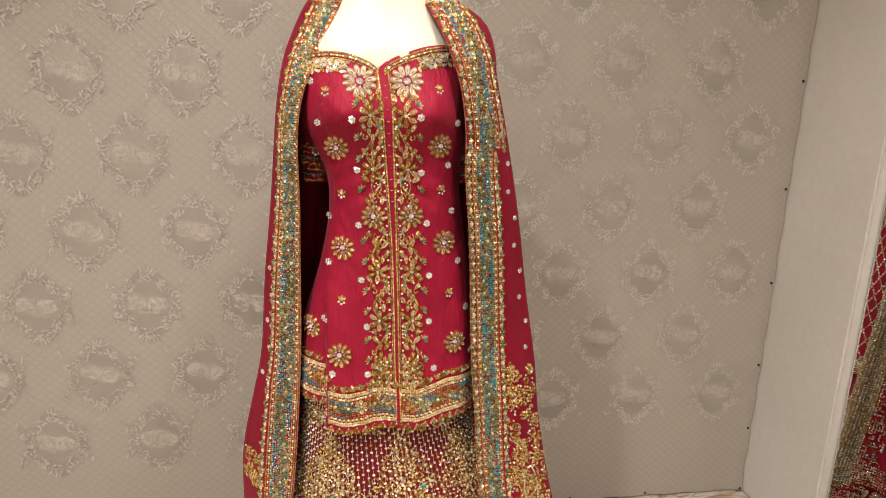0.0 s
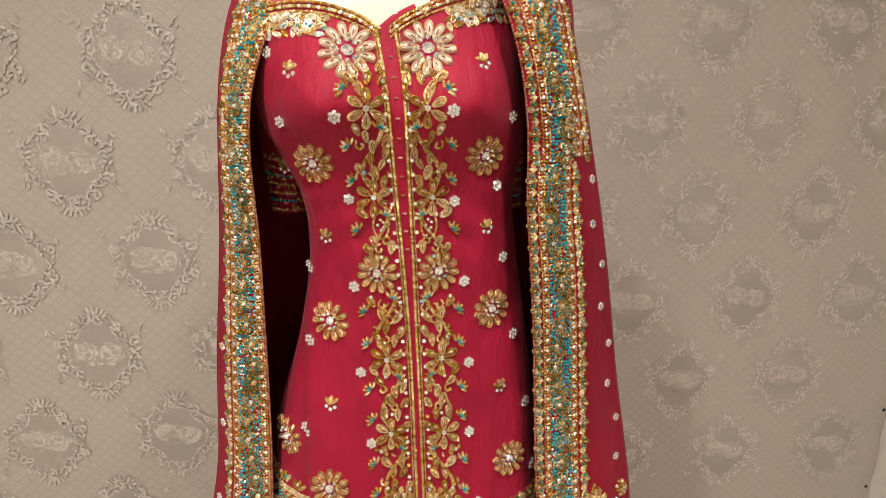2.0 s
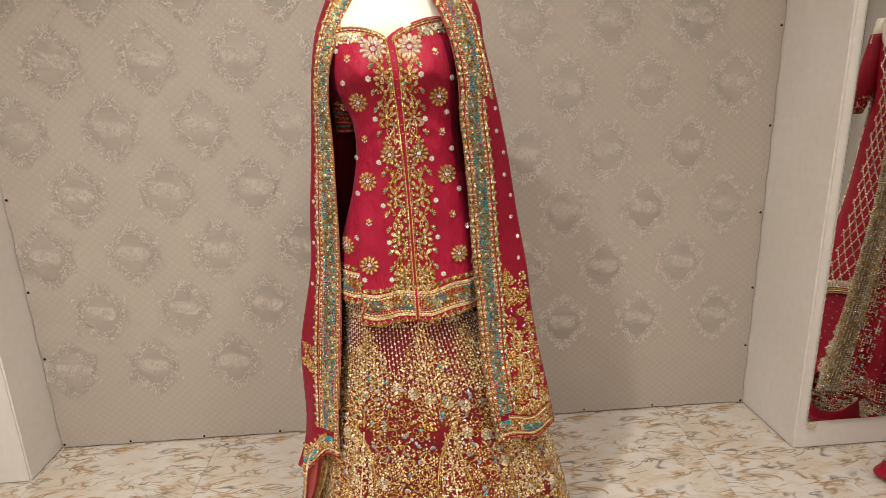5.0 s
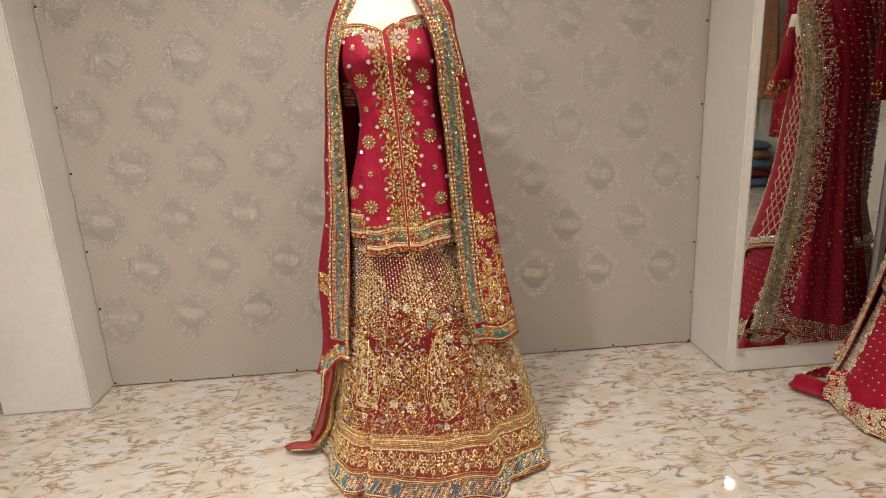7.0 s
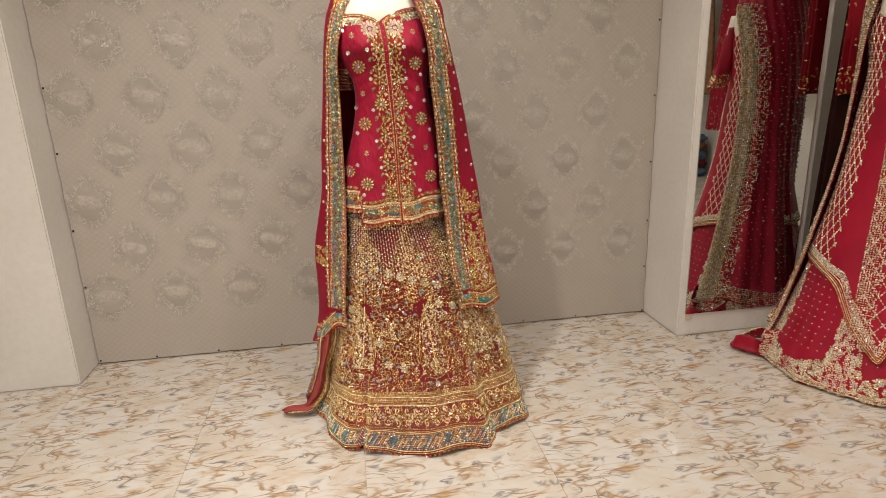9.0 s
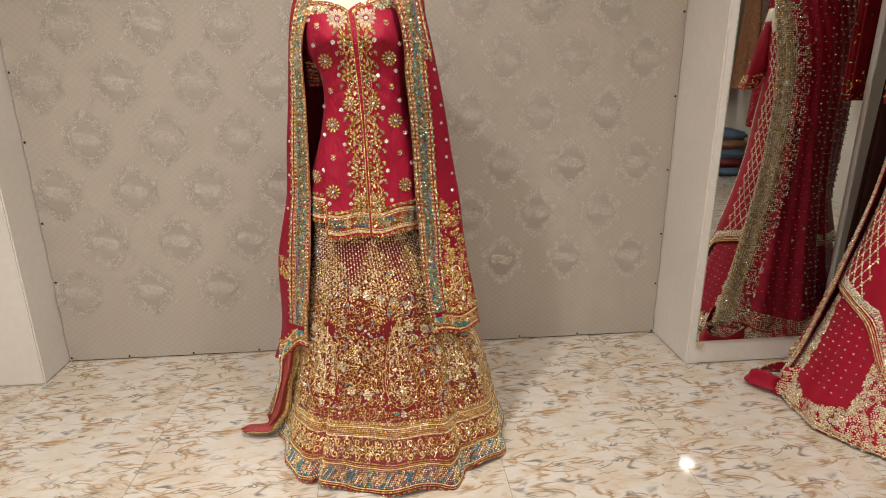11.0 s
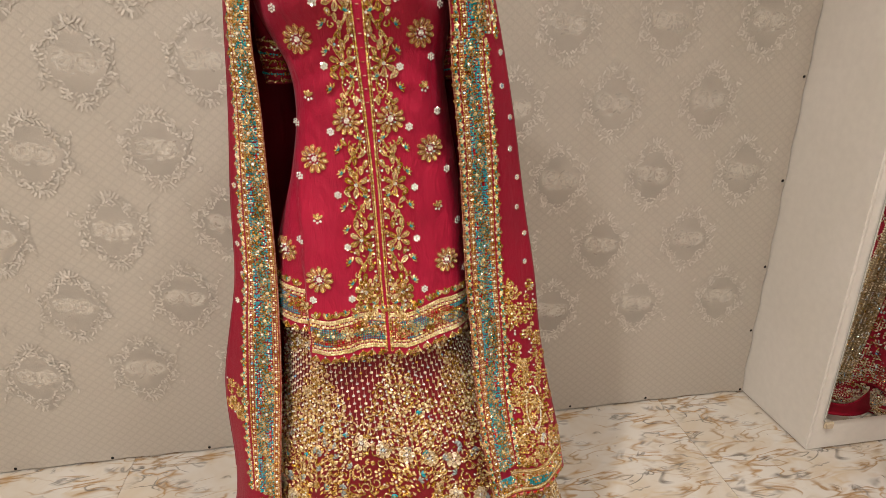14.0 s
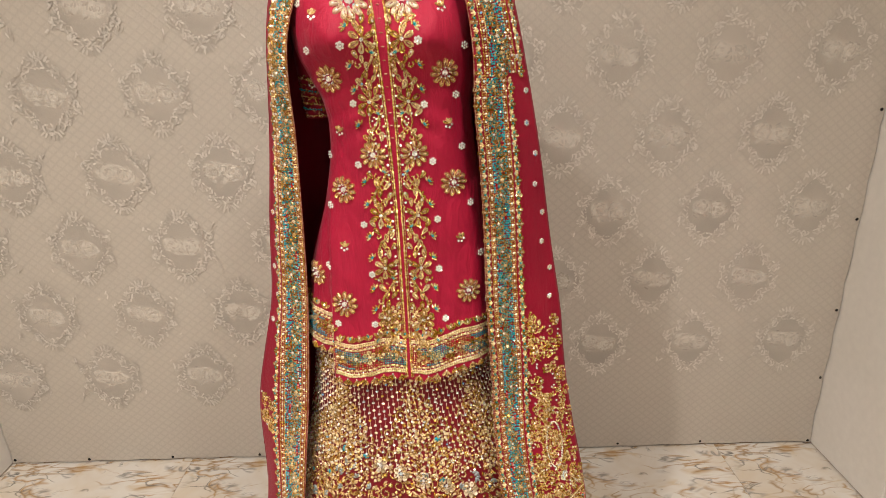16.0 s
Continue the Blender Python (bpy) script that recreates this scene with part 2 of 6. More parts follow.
def floor_mat():
    """Cream polished porcelain with short drifting strokes of ochre and slate."""
    m = bpy.data.materials.new("marbled_porcelain")
    m.use_nodes = True
    n, l = m.node_tree.nodes, m.node_tree.links
    b = n["Principled BSDF"]
    geo = n.new("ShaderNodeNewGeometry")
    printed = n.new("ShaderNodeTexCoord")       # every tile carries the same printed marbling

    def noise_tex(vec, scale, detail=3, dist=0.0):
        t = n.new("ShaderNodeTexNoise")
        t.inputs["Scale"].default_value, t.inputs["Detail"].default_value, t.inputs["Distortion"].default_value = scale, detail, dist
        l.new(vec, t.inputs["Vector"])
        return t

    def ramp(src, lo, hi, a, c):
        r = n.new("ShaderNodeMapRange")
        for i, v in enumerate((lo, hi, a, c)):
            r.inputs[i + 1].default_value = v
        l.new(src, r.inputs[0])
        return r.outputs[0]

    def op(kind, a, c):
        q = n.new("ShaderNodeMath")
        q.operation = kind
        for i, v in enumerate((a, c)):
            if isinstance(v, (int, float)):
                q.inputs[i].default_value = v
            else:
                l.new(v, q.inputs[i])
        return q.outputs[0]

    def strokes(turn, sx, sy, seed, width, gate):
        """Thin ridges of a stretched, warped noise, cut into short lengths by a second one."""
        mp = n.new("ShaderNodeMapping")
        mp.inputs["Rotation"].default_value = (0, 0, radians(turn))
        mp.inputs["Location"].default_value = (seed, seed * 2, 0)
        mp.inputs["Scale"].default_value = (sx, sy, 1)
        l.new(printed.outputs["Object"], mp.inputs[0])
        t = noise_tex(mp.outputs[0], 1.0, 2.0, 1.6)
        g = noise_tex(mp.outputs[0], 1.3, 1.0, 0.3)
        ridge = op("ABSOLUTE", op("SUBTRACT", t.outputs["Fac"], 0.5), 0)
        line = ramp(ridge, 0.0, width, 1.0, 0.0)
        return op("MULTIPLY", line, ramp(g.outputs["Fac"], gate, gate + 0.10, 0.0, 1.0))

    cloud = noise_tex(printed.outputs["Object"], 7, 4, 0.8)
    base = n.new("ShaderNodeMix")
    base.data_type = "RGBA"
    base.inputs[6].default_value, base.inputs[7].default_value = (0.60, 0.565, 0.515, 1), (0.54, 0.465, 0.37, 1)
    l.new(ramp(cloud.outputs["Fac"], 0.42, 0.66, 0, 1), base.inputs[0])
    col = base.outputs[2]
    for turn, sx, sy, seed, width, gate, tint, amount in (
            (12, 4.2, 10, 14.7, 0.075, 0.50, (0.50, 0.385, 0.25), 0.7), (25, 3.6, 10.5, 3.1, 0.042, 0.49, (0.32, 0.195, 0.085), 0.95),
            (-8, 3.4, 9.5, 9.4, 0.038, 0.51, (0.37, 0.225, 0.10), 0.95), (-40, 5.0, 11, 5.2, 0.042, 0.545, (0.13, 0.12, 0.11), 0.85),
            (70, 6.0, 13, 21.3, 0.046, 0.545, (0.22, 0.205, 0.19), 0.85), (-65, 3.4, 9, 31.3, 0.036, 0.52, (0.31, 0.205, 0.11), 0.9),
            (15, 10, 18, 41.9, 0.055, 0.63, (0.10, 0.095, 0.09), 0.8)):
        mx = n.new("ShaderNodeMix")
        mx.data_type = "RGBA"
        l.new(op("MULTIPLY", strokes(turn, sx, sy, seed, width, gate), amount), mx.inputs[0])
        l.new(col, mx.inputs[6])
        mx.inputs[7].default_value = (*tint, 1)
        col = mx.outputs[2]
    l.new(col, b.inputs["Base Color"])
    smear = noise_tex(geo.outputs["Position"], 14, 4)
    l.new(ramp(smear.outputs["Fac"], 0.3, 0.7, 0.035, 0.085), b.inputs["Roughness"])
    return m


M_FLOOR = floor_mat()
M_GROUT = mat("grey_beige_grout", (0.46, 0.42, 0.36), 0.9, grain=0.15, grain_scale=200)


def mirror_mat():
    m = bpy.data.materials.new("mirror_silvering")
    m.use_nodes = True
    b = m.node_tree.nodes["Principled BSDF"]
    b.inputs["Base Color"].default_value = (0.68, 0.69, 0.68, 1)
    b.inputs["Metallic"].default_value, b.inputs["Roughness"].default_value = 1.0, 0.015
    return m


M_MIRROR = mirror_mat()


def glow_mat():
    m = bpy.data.materials.new("lamp_glow")
    m.use_nodes = True
    b = m.node_tree.nodes["Principled BSDF"]
    b.inputs["Emission Color"].default_value = (1.0, 0.88, 0.72, 1)
    b.inputs["Emission Strength"].default_value = 40
    return m


M_GLOW = glow_mat()


# ---- building helpers ----
def link_mesh(name, verts, faces, material, parent=None, label="", smooth=False):
    me = bpy.data.meshes.new(name)
    me.from_pydata([tuple(map(float, v)) for v in verts], [], [tuple(map(int, f)) for f in faces])
    me.update()
    for mm in (material if isinstance(material, (list, tuple)) else [material]):
        me.materials.append(mm)
    if smooth:
        me.polygons.foreach_set("use_smooth", [True] * len(me.polygons))
    ob = new(name, me)
    ob.parent = parent
    if label:
        ob["label"] = label
    return ob


def part(name, bm, material, parent=None, label="", smooth=False):
    bmesh.ops.recalc_face_normals(bm, faces=bm.faces)
    me = bpy.data.meshes.new(name)
    bm.to_mesh(me)
    bm.free()
    for mm in (material if isinstance(material, (list, tuple)) else [material]):
        me.materials.append(mm)
    if smooth:
        me.polygons.foreach_set("use_smooth", [True] * len(me.polygons))
    ob = new(name, me)
    ob.parent = parent
    if label:
        ob["label"] = label
    return ob


def box(x0, x1, y0, y1, z0, z1, bevel=0.0, bm=None):
    bm = bm or bmesh.new()
    made = bmesh.ops.create_cube(bm, size=1.0, matrix=Matrix.LocRotScale(
        ((x0 + x1) / 2, (y0 + y1) / 2, (z0 + z1) / 2), None, (x1 - x0, y1 - y0, z1 - z0)))
    if bevel:
        edges = list({e for v in made["verts"] for e in v.link_edges})
        bmesh.ops.bevel(bm, geom=edges, offset=bevel, segments=2, affect="EDGES")
    return bm


def holder(name, at, label, category, group="", kind=""):
    ob = new(name)
    ob.location = at
    ob.empty_display_size = 0.05
    return tagged(ob, label, category, group, kind)


def under(child, parent):
    """Hang a part built in world coordinates under its thing."""
    child.parent = parent
    child.matrix_parent_inverse = Matrix.Translation(parent.location).inverted()
    return child


def grid_faces(nu, nv, wrap=False):
    f = []
    for j in range(nv - 1):
        for i in range(nu if wrap else nu - 1):
            k = (i + 1) % nu
            f.append((j * nu + i, j * nu + k, (j + 1) * nu + k, (j + 1) * nu + i))
    return f


def sheet(name, fn, us, vs, material, parent, label="", thick=0.0, wrap=False, inward=-1.0):
    """A smooth cloth sheet from a function of two values; thick gives it a back side and edges."""
    us, vs = list(us), list(vs)
    pts = [fn(u, v) for v in vs for u in us]
    ob = link_mesh(name, pts, grid_faces(len(us), len(vs), wrap), material, None, label, True)
    if thick:
        sol = ob.modifiers.new("thickness", "SOLIDIFY")
        sol.thickness, sol.offset = thick, inward
    under(ob, parent)
    return ob


def knots(z, *pairs):
    """Smooth interpolation through (height, value) pairs given in rising order."""
    zs, vs = [p[0] for p in pairs], [p[1] for p in pairs]
    if z <= zs[0]:
        return vs[0]
    if z >= zs[-1]:
        return vs[-1]
    for i in range(len(zs) - 1):
        if z <= zs[i + 1]:
            h = zs[i + 1] - zs[i]
            t = (z - zs[i]) / h
            d = (vs[i + 1] - vs[i]) / h
            m0 = d if i == 0 else ((vs[i] - vs[i - 1]) / (zs[i] - zs[i - 1]) + d) / 2
            m1 = d if i + 2 == len(zs) else ((vs[i + 2] - vs[i + 1]) / (zs[i + 2] - zs[i + 1]) + d) / 2
            return ((2 * t ** 3 - 3 * t * t + 1) * vs[i] + (t ** 3 - 2 * t * t + t) * h * m0
                    + (-2 * t ** 3 + 3 * t * t) * vs[i + 1] + (t ** 3 - t * t) * h * m1)


# ---- embroidery ----
def template(outline, rings, cap=True):
    """A small relief piece: rings of (scale, height) drawn in from an outline, closed by a middle point."""
    k = len(outline)
    verts, faces = [], []
    for s, h in rings:
        verts += [(x * s, y * s, h) for x, y in outline]
    for r in range(len(rings) - 1):
        for i in range(k):
            a, b = r * k + i, r * k + (i + 1) % k
            faces += [(a, b, b + k), (a, b + k, a + k)]
    if cap:
        verts.append((0, 0, rings[-1][1] * (0.55 if len(rings) > 2 else 1.15)))
        base = (len(rings) - 1) * k
        faces += [(base + i, base + (i + 1) % k, len(verts) - 1) for i in range(k)]
    return np.array(verts, float), np.array(faces, int)


def ring_outline(k, power=0.0, start=0.0):
    pts = []
    for i in range(k):
        a = start + 2 * math.pi * i / k
        x, y = 0.5 * math.cos(a), 0.5 * math.sin(a)
        pts.append((x, y * (1 - power * (0.5 - x))))
    return pts


SHAPES = {
    "petal": template(ring_outline(12, 0.5), [(1.0, -0.3), (0.88, 1.0), (0.66, 0.3)]),
    "leaf": template(ring_outline(6, 0.3), [(1.0, -0.3), (0.6, 0.8)]),
    "stitch": template(ring_outline(6), [(1.0, -0.3), (0.6, 0.8)]),
    "bead": template(ring_outline(6, 0, 0.3), [(1.0, -0.2), (0.95, 0.35), (0.55, 0.9)]),
    "gem": template(ring_outline(8, 0, 0.2), [(1.0, -0.2), (1.0, 0.35), (0.6, 0.9)]),
    "dot": template(ring_outline(5, 0, 0.3), [(1.0, -0.2), (0.6, 0.9)]),
}


class Surface:
    """A cloth surface given by fn(a, b); metric turns metres along a into a. side: which way it faces."""

    def __init__(self, fn, side=1, metric=None):
        self.fn, self.side, self.metric = fn, side, metric or (lambda a, b: 1.0)

    def at(self, a, b):
        e = 0.002
        k = self.metric(a, b)
        p = np.array(self.fn(a, b))
        ta = np.array(self.fn(a + e * k, b)) - np.array(self.fn(a - e * k, b))
        tb = np.array(self.fn(a, b + e)) - np.array(self.fn(a, b - e))
        n = np.cross(ta, tb) * self.side
        n /= np.linalg.norm(n) + 1e-12
        ta /= np.linalg.norm(ta) + 1e-12
        return p, ta, np.cross(n, ta), n


class Needle:
    """Collects small raised pieces laid on a surface, by material."""

    def __init__(self, surface, relief=1.15):
        self.s, self.todo, self.relief = surface, {}, relief

    def put(self, shape, material, a, b, length, width, height, turn=0.0, dx=0.0, dy=0.0, lift=0.0):
        k = self.s.metric(a, b)
        p, ta, tb, n = self.s.at(a + dx * k, b + dy)
        c, s = math.cos(turn), math.sin(turn)
        ex, ey = ta * c + tb * s, tb * c - ta * s
        self.todo.setdefault((material.name, shape), []).append(
            (p + n * lift, ex * length, ey * width, n * height * self.relief))

    def flower(self, a, b, r, n, petal, heart, turn=0.0, shape="petal", dx=0.0, dy=0.0, fat=0.95, hearts=1, h=0.0025):
        for i in range(n):
            t = turn + 2 * math.pi * i / n
            self.put(shape, petal, a, b, r * 0.72, min(2 * math.pi * r * 0.78 / n * fat * 1.2, r * 0.75), h, t, dx + r * 0.65 * math.cos(t), dy + r * 0.65 * math.sin(t))
        if heart:
            self.put("gem", heart, a, b, r * 0.5, r * 0.5, h * 1.3, 0.3, dx, dy)
            if hearts > 1:
                for i in range(hearts):
                    t = 2 * math.pi * i / hearts
                    self.put("bead", heart, a, b, r * 0.2, r * 0.2, h, t, dx + r * 0.34 * math.cos(t), dy + r * 0.34 * math.sin(t))

    def line(self, pts, material, width=0.0022, h=0.0014, step=0.0022, twist=0.6, shape="stitch", length=1.7):
        """Couched thread: short slanted stitches along a path of (a, b)."""
        for (a0, b0), (a1, b1) in zip(pts, pts[1:]):
            k = self.s.metric((a0 + a1) / 2, (b0 + b1) / 2)
            dx, dy = (a1 - a0) / k, b1 - b0
            d = math.hypot(dx, dy)
            if d < 1e-6:
                continue
            m = max(1, round(d / step))
            turn = math.atan2(dy, dx)
            for i in range(m):
                f = (i + 0.5) / m
                self.put(shape, material, a0 + (a1 - a0) * f, b0 + (b1 - b0) * f, width * length, width, h, turn + twist)

    def curl(self, a, b, r, material, turn=0.0, hand=1, loops=0.9, width=0.0022, step=0.0028, h=0.0014):
        """A little spiral tendril."""
        k = self.s.metric(a, b)
        pts = []
        m = 9
        for i in range(m + 1):
            f = i / m
            t = turn + hand * f * loops * 2 * math.pi
            q = r * (1 - 0.72 * f)
            pts.append((a + q * math.cos(t) * k, b + q * math.sin(t)))
        self.line(pts, material, width, h, step, 0.5)

    def sprig(self, a, b, size, leaf, beads, turn=0.0, shape="leaf", h=0.0022):
        """A bud: three leaves over a few stones."""
        for d in (-0.75, 0.0, 0.75):
            t = turn + d
            self.put(shape, leaf, a, b, size * 0.95, size * 0.5, h, t, math.cos(t) * size * 0.42, math.sin(t) * size * 0.42)
        if beads:
            for d in (-0.5, 0.5, 0.0):
                self.put("bead", beads, a, b, size * 0.45, size * 0.45, h, 0, -math.cos(turn) * size * (0.2 + 0.25 * (d == 0)) - math.sin(turn) * d * size * 0.8,
                         -math.sin(turn) * size * (0.2 + 0.25 * (d == 0)) + math.cos(turn) * d * size * 0.8)

    def cluster(self, a, b, r, material, h=0.0025):
        for i in range(6):
            t = i * math.pi / 3 + 0.4
            self.put("gem", material, a, b, r * 0.8, r * 0.8, h, t, r * 0.66 * math.cos(t), r * 0.66 * math.sin(t))
        self.put("gem", material, a, b, r * 0.66, r * 0.66, h * 1.1)

    def finish(self, parent, names, kind="stuff", smooth=()):
        """One mesh per material, hung under parent. names: material name -> part name."""
        groups = {}
        for (mname, shape), items in self.todo.items():
            groups.setdefault(mname, []).append((shape, items))
        out = []
        for mname, sets in groups.items():
            vs, fs, base = [], [], 0
            for shape, items in sets:
                tv, tf = SHAPES[shape]
                arr = np.array(items)
                v = arr[:, None, 0] + tv[None, :, 0, None] * arr[:, None, 1] + tv[None, :, 1, None] * arr[:, None, 2] + tv[None, :, 2, None] * arr[:, None, 3]
                f = tf[None] + (np.arange(len(arr)) * len(tv))[:, None, None] + base
                vs.append(v.reshape(-1, 3))
                fs.append(f.reshape(-1, 3))
                base += len(arr) * len(tv)
            v, f = np.concatenate(vs), np.concatenate(fs)
            name = names.get(mname, mname)
            me = bpy.data.meshes.new(name)
            me.vertices.add(len(v))
            me.vertices.foreach_set("co", v.ravel())
            me.loops.add(f.size)
            me.loops.foreach_set("vertex_index", f.ravel())
            me.polygons.add(len(f))
            me.polygons.foreach_set("loop_start", np.arange(0, f.size, 3))
            me.update(calc_edges=True)
            me.materials.append(bpy.data.materials[mname])
            ob = new(name, me)
            if kind:
                ob["kind"] = kind
            under(ob, parent)
            out.append(ob)
        return out


def as_piece(nd, name, parent):
    """All that a needle holds as ONE mesh with a slot for each material."""
    me = bpy.data.meshes.new(name)
    verts, faces, slots = [], [], []
    for (mname, shape), items in nd.todo.items():
        if mname not in me.materials:
            me.materials.append(bpy.data.materials[mname])
        tv, tf = SHAPES[shape]
        for p, ex, ey, ez in items:
            base = len(verts)
            verts += [tuple(p + ex * x + ey * y + ez * z) for x, y, z in tv]
            faces += [tuple(int(i) + base for i in f) for f in tf]
            slots += [me.materials.find(mname)] * len(tf)
    me.from_pydata(verts, [], faces)
    me.polygons.foreach_set("material_index", slots)
    ob = new(name, me)
    ob.parent = parent
    return ob


# ---- setting ----
def wall(name, label, bm, material=None):
    return tagged(part(name, bm, material or M_PLASTER), label, "wall", kind="structure")


wall("wall_back", "white plaster back wall behind the damask cloth", box(NICHE_L - 0.1, NICHE_R + 0.1, WALL_Y + 0.012, WALL_Y + 0.2, 0, CEIL))
wall("pier_1", "white painted pier with scuffed lower edge", box(-1.715, NICHE_L, PIER_L_Y, WALL_Y + 0.2, 0, CEIL, 0.006))
wall("pier_2", "white painted pier carrying the tall mirror", box(NICHE_R, 2.06, PIER_R_Y, WALL_Y + 0.2, 0, CEIL, 0.006))
wall("wall_alcove_1", "plaster wall closing the alcove", box(ROOM_L, -1.715, WALL_Y + 0.1, WALL_Y + 0.2, 0, CEIL))
wall("wall_alcove_2", "plaster wall behind hanging gowns", box(2.06, ROOM_R, WALL_Y + 0.1, WALL_Y + 0.2, 0, CEIL))
wall("wall_west", "plain plaster side wall", box(ROOM_L - 0.12, ROOM_L, ROOM_B, WALL_Y + 0.2, 0, CEIL))
wall("wall_east", "plain plaster side wall", box(ROOM_R, ROOM_R + 0.12, ROOM_B, WALL_Y + 0.2, 0, CEIL))
wall("wall_south", "plain plaster wall behind the visitor", box(ROOM_L - 0.12, ROOM_R + 0.12, ROOM_B - 0.12, ROOM_B, 0, CEIL))
tagged(part("ceiling", box(ROOM_L - 0.12, ROOM_R + 0.12, ROOM_B - 0.12, WALL_Y + 0.2, CEIL, CEIL + 0.1), M_CEILING), "white painted ceiling, out of view, with assumed recessed downlights", "ceiling", kind="structure")
floor = tagged(part("floor", box(ROOM_L - 0.12, ROOM_R + 0.12, ROOM_B - 0.12, WALL_Y + 0.2, -0.12, -0.004), M_GROUT),
               "cream marbled porcelain tile floor, polished", "floor", kind="structure")


# ---- cloth on the back wall ----
def cloth_y(x, z):
    """The stretched cloth: nearly flat, with slack near the nailed edges."""
    e = min(x - NICHE_L, NICHE_R - x)
    slack = 0.007 * math.exp(-max(e, 0) / 0.05) * math.sin(z * 19 + 3 * x) + 0.005 * math.exp(-max(z, 0) / 0.05) * math.sin(x * 21)
    return WALL_Y - abs(slack) - 0.004 * (noise.noise((x * 1.7, z * 1.2, 3.0)) + 0.4)


wall_cloth = holder("wall_cloth", (0.05, WALL_Y, 0), "silvery taupe damask cloth nailed flat over the wall", "wall covering")
SEAM = 0.12
LIFT = {0: 0.0, 1: 0.078}      # the two widths of cloth are hung at different heights
for k, (xa, xb) in enumerate(((NICHE_L + 0.003, SEAM), (SEAM, NICHE_R - 0.003))):
    sheet("cloth_width", lambda x, z: (x, cloth_y(x, z) - 0.002 * k, z), np.linspace(xa, xb, 60), np.linspace(0.006, CEIL - 0.01, 110), M_DAMASK, wall_cloth)


def nail(x, z):
    bm = bmesh.new()
    bmesh.ops.create_icosphere(bm, subdivisions=1, radius=0.0055, matrix=Matrix.LocRotScale((x, cloth_y(x, z) - 0.002, z), None, (1, 0.5, 1)))
    under(part("nail", bm, M_NAIL, smooth=True), wall_cloth)


for z in (0.008, 0.376, 0.644, 0.986, 1.259, 1.648, 2.0, 2.35):
    nail(NICHE_L + 0.012, z + 0.01)
for z in (0.012, 0.26, 0.512, 0.817, 1.144, 1.492, 1.84, 2.2, 2.5):
    nail(NICHE_R - 0.012, z)
for x in (-1.08, -0.794, -0.495, -0.21, 0.12, 0.44, 0.749, 1.038):
    nail(x, 0.014)

# brocade figures: rings of leaf scrolls round a dark ground with two roses, in a half-drop lattice
PITCH_X, PITCH_Z = 0.305, 0.2235
cloth_needle = Needle(Surface(lambda x, z: (x, cloth_y(x, z) - 0.003, z)), 1.0)
rng = random.Random(5)


def lobe(t):
    """Outline of the figure: a broad pointed oval with scalloped shoulders."""
    r = 1.0 + 0.07 * math.cos(4 * t) + 0.035 * math.cos(8 * t + math.pi)
    return 0.078 * r * math.cos(t), 0.088 * r * math.sin(t)


def medallion(nd, x, z):
    H = 0.00014
    g = random.Random(round(x * 977 + z * 131))
    nd.put("medal", M_MEDAL, x, z, 0.138, 0.156, 0.0002)
    for i in range(48):           # acanthus frame: bands of small leaves fanning out from the outline
        t = 2 * math.pi * i / 48
        px, pz = lobe(t)
        fan = (0.6, -0.6, 0.0)[i % 3]
        for k, (far, long) in enumerate(((0.84, 0.013), (0.96, 0.018), (1.08, 0.016))):
            nd.put("leaf", M_FOIL, x, z, long * g.uniform(0.7, 1.2), 0.0068, H * g.uniform(0.6, 1.2), t + 1.57 + (0.75 if (i // 3 + k) % 2 else -0.75) + g.uniform(-0.45, 0.45), px * far + g.uniform(-0.003, 0.003), pz * far + g.uniform(-0.003, 0.003), 0.0002)
    for i in range(10):           # scrolls along the frame, turned in pairs
        t = 2 * math.pi * (i + 0.5) / 10
        px, pz = lobe(t)
        nd.curl(x + px * 1.10, z + pz * 1.08, 0.012, M_FOIL, t + 2.6, 1 if i % 2 else -1, 0.9, 0.0062, 0.0034, H)
    for s in (-1, 1):             # crown and foot
        for q in range(7):
            d = (q - 3) * 0.30
            nd.put("leaf", M_FOIL, x, z, 0.024 - 0.0015 * abs(q - 3), 0.0075, H, s * (math.pi / 2 - d), 0.034 * math.sin(d), s * (0.102 + 0.008 * math.cos(2 * d)))
        for e in (-1, 1):         # sprays towards the neighbouring figures
            for q in range(4):
                f = 0.55 * g.random()
                nd.put("leaf", M_FOIL, x, z, 0.012 + 0.008 * g.random(), 0.0062, H * 0.7, g.uniform(0.4, 2.7), e * (0.080 + 0.055 * f), s * (0.036 + 0.065 * f) + g.uniform(-0.012, 0.012))
    for e in (-1, 1):             # two open roses, ragged and bright, with short leaves
        cx, cz = x + e * 0.027, z + 0.004 - 0.005 * e
        for q in range(26):
            t, r = q * 2.4 + e, 0.0046 * math.sqrt(q) + 0.001
            nd.put("leaf", M_ROSE, cx, cz, 0.012 + 0.007 * g.random(), 0.0080, H * g.uniform(0.6, 1.5), t + g.uniform(0.9, 2.1), r * math.cos(t) * 1.15, r * math.sin(t), 0.0003)
    for q in range(18):
        t, r = g.uniform(0, 6.28), g.uniform(0.026, 0.052)
        nd.put("leaf", M_ROSE, x, z, 0.018, 0.0070, H, g.uniform(-0.7, 0.7), r * math.cos(t) * 1.1, r * math.sin(t) * 0.6, 0.0003)


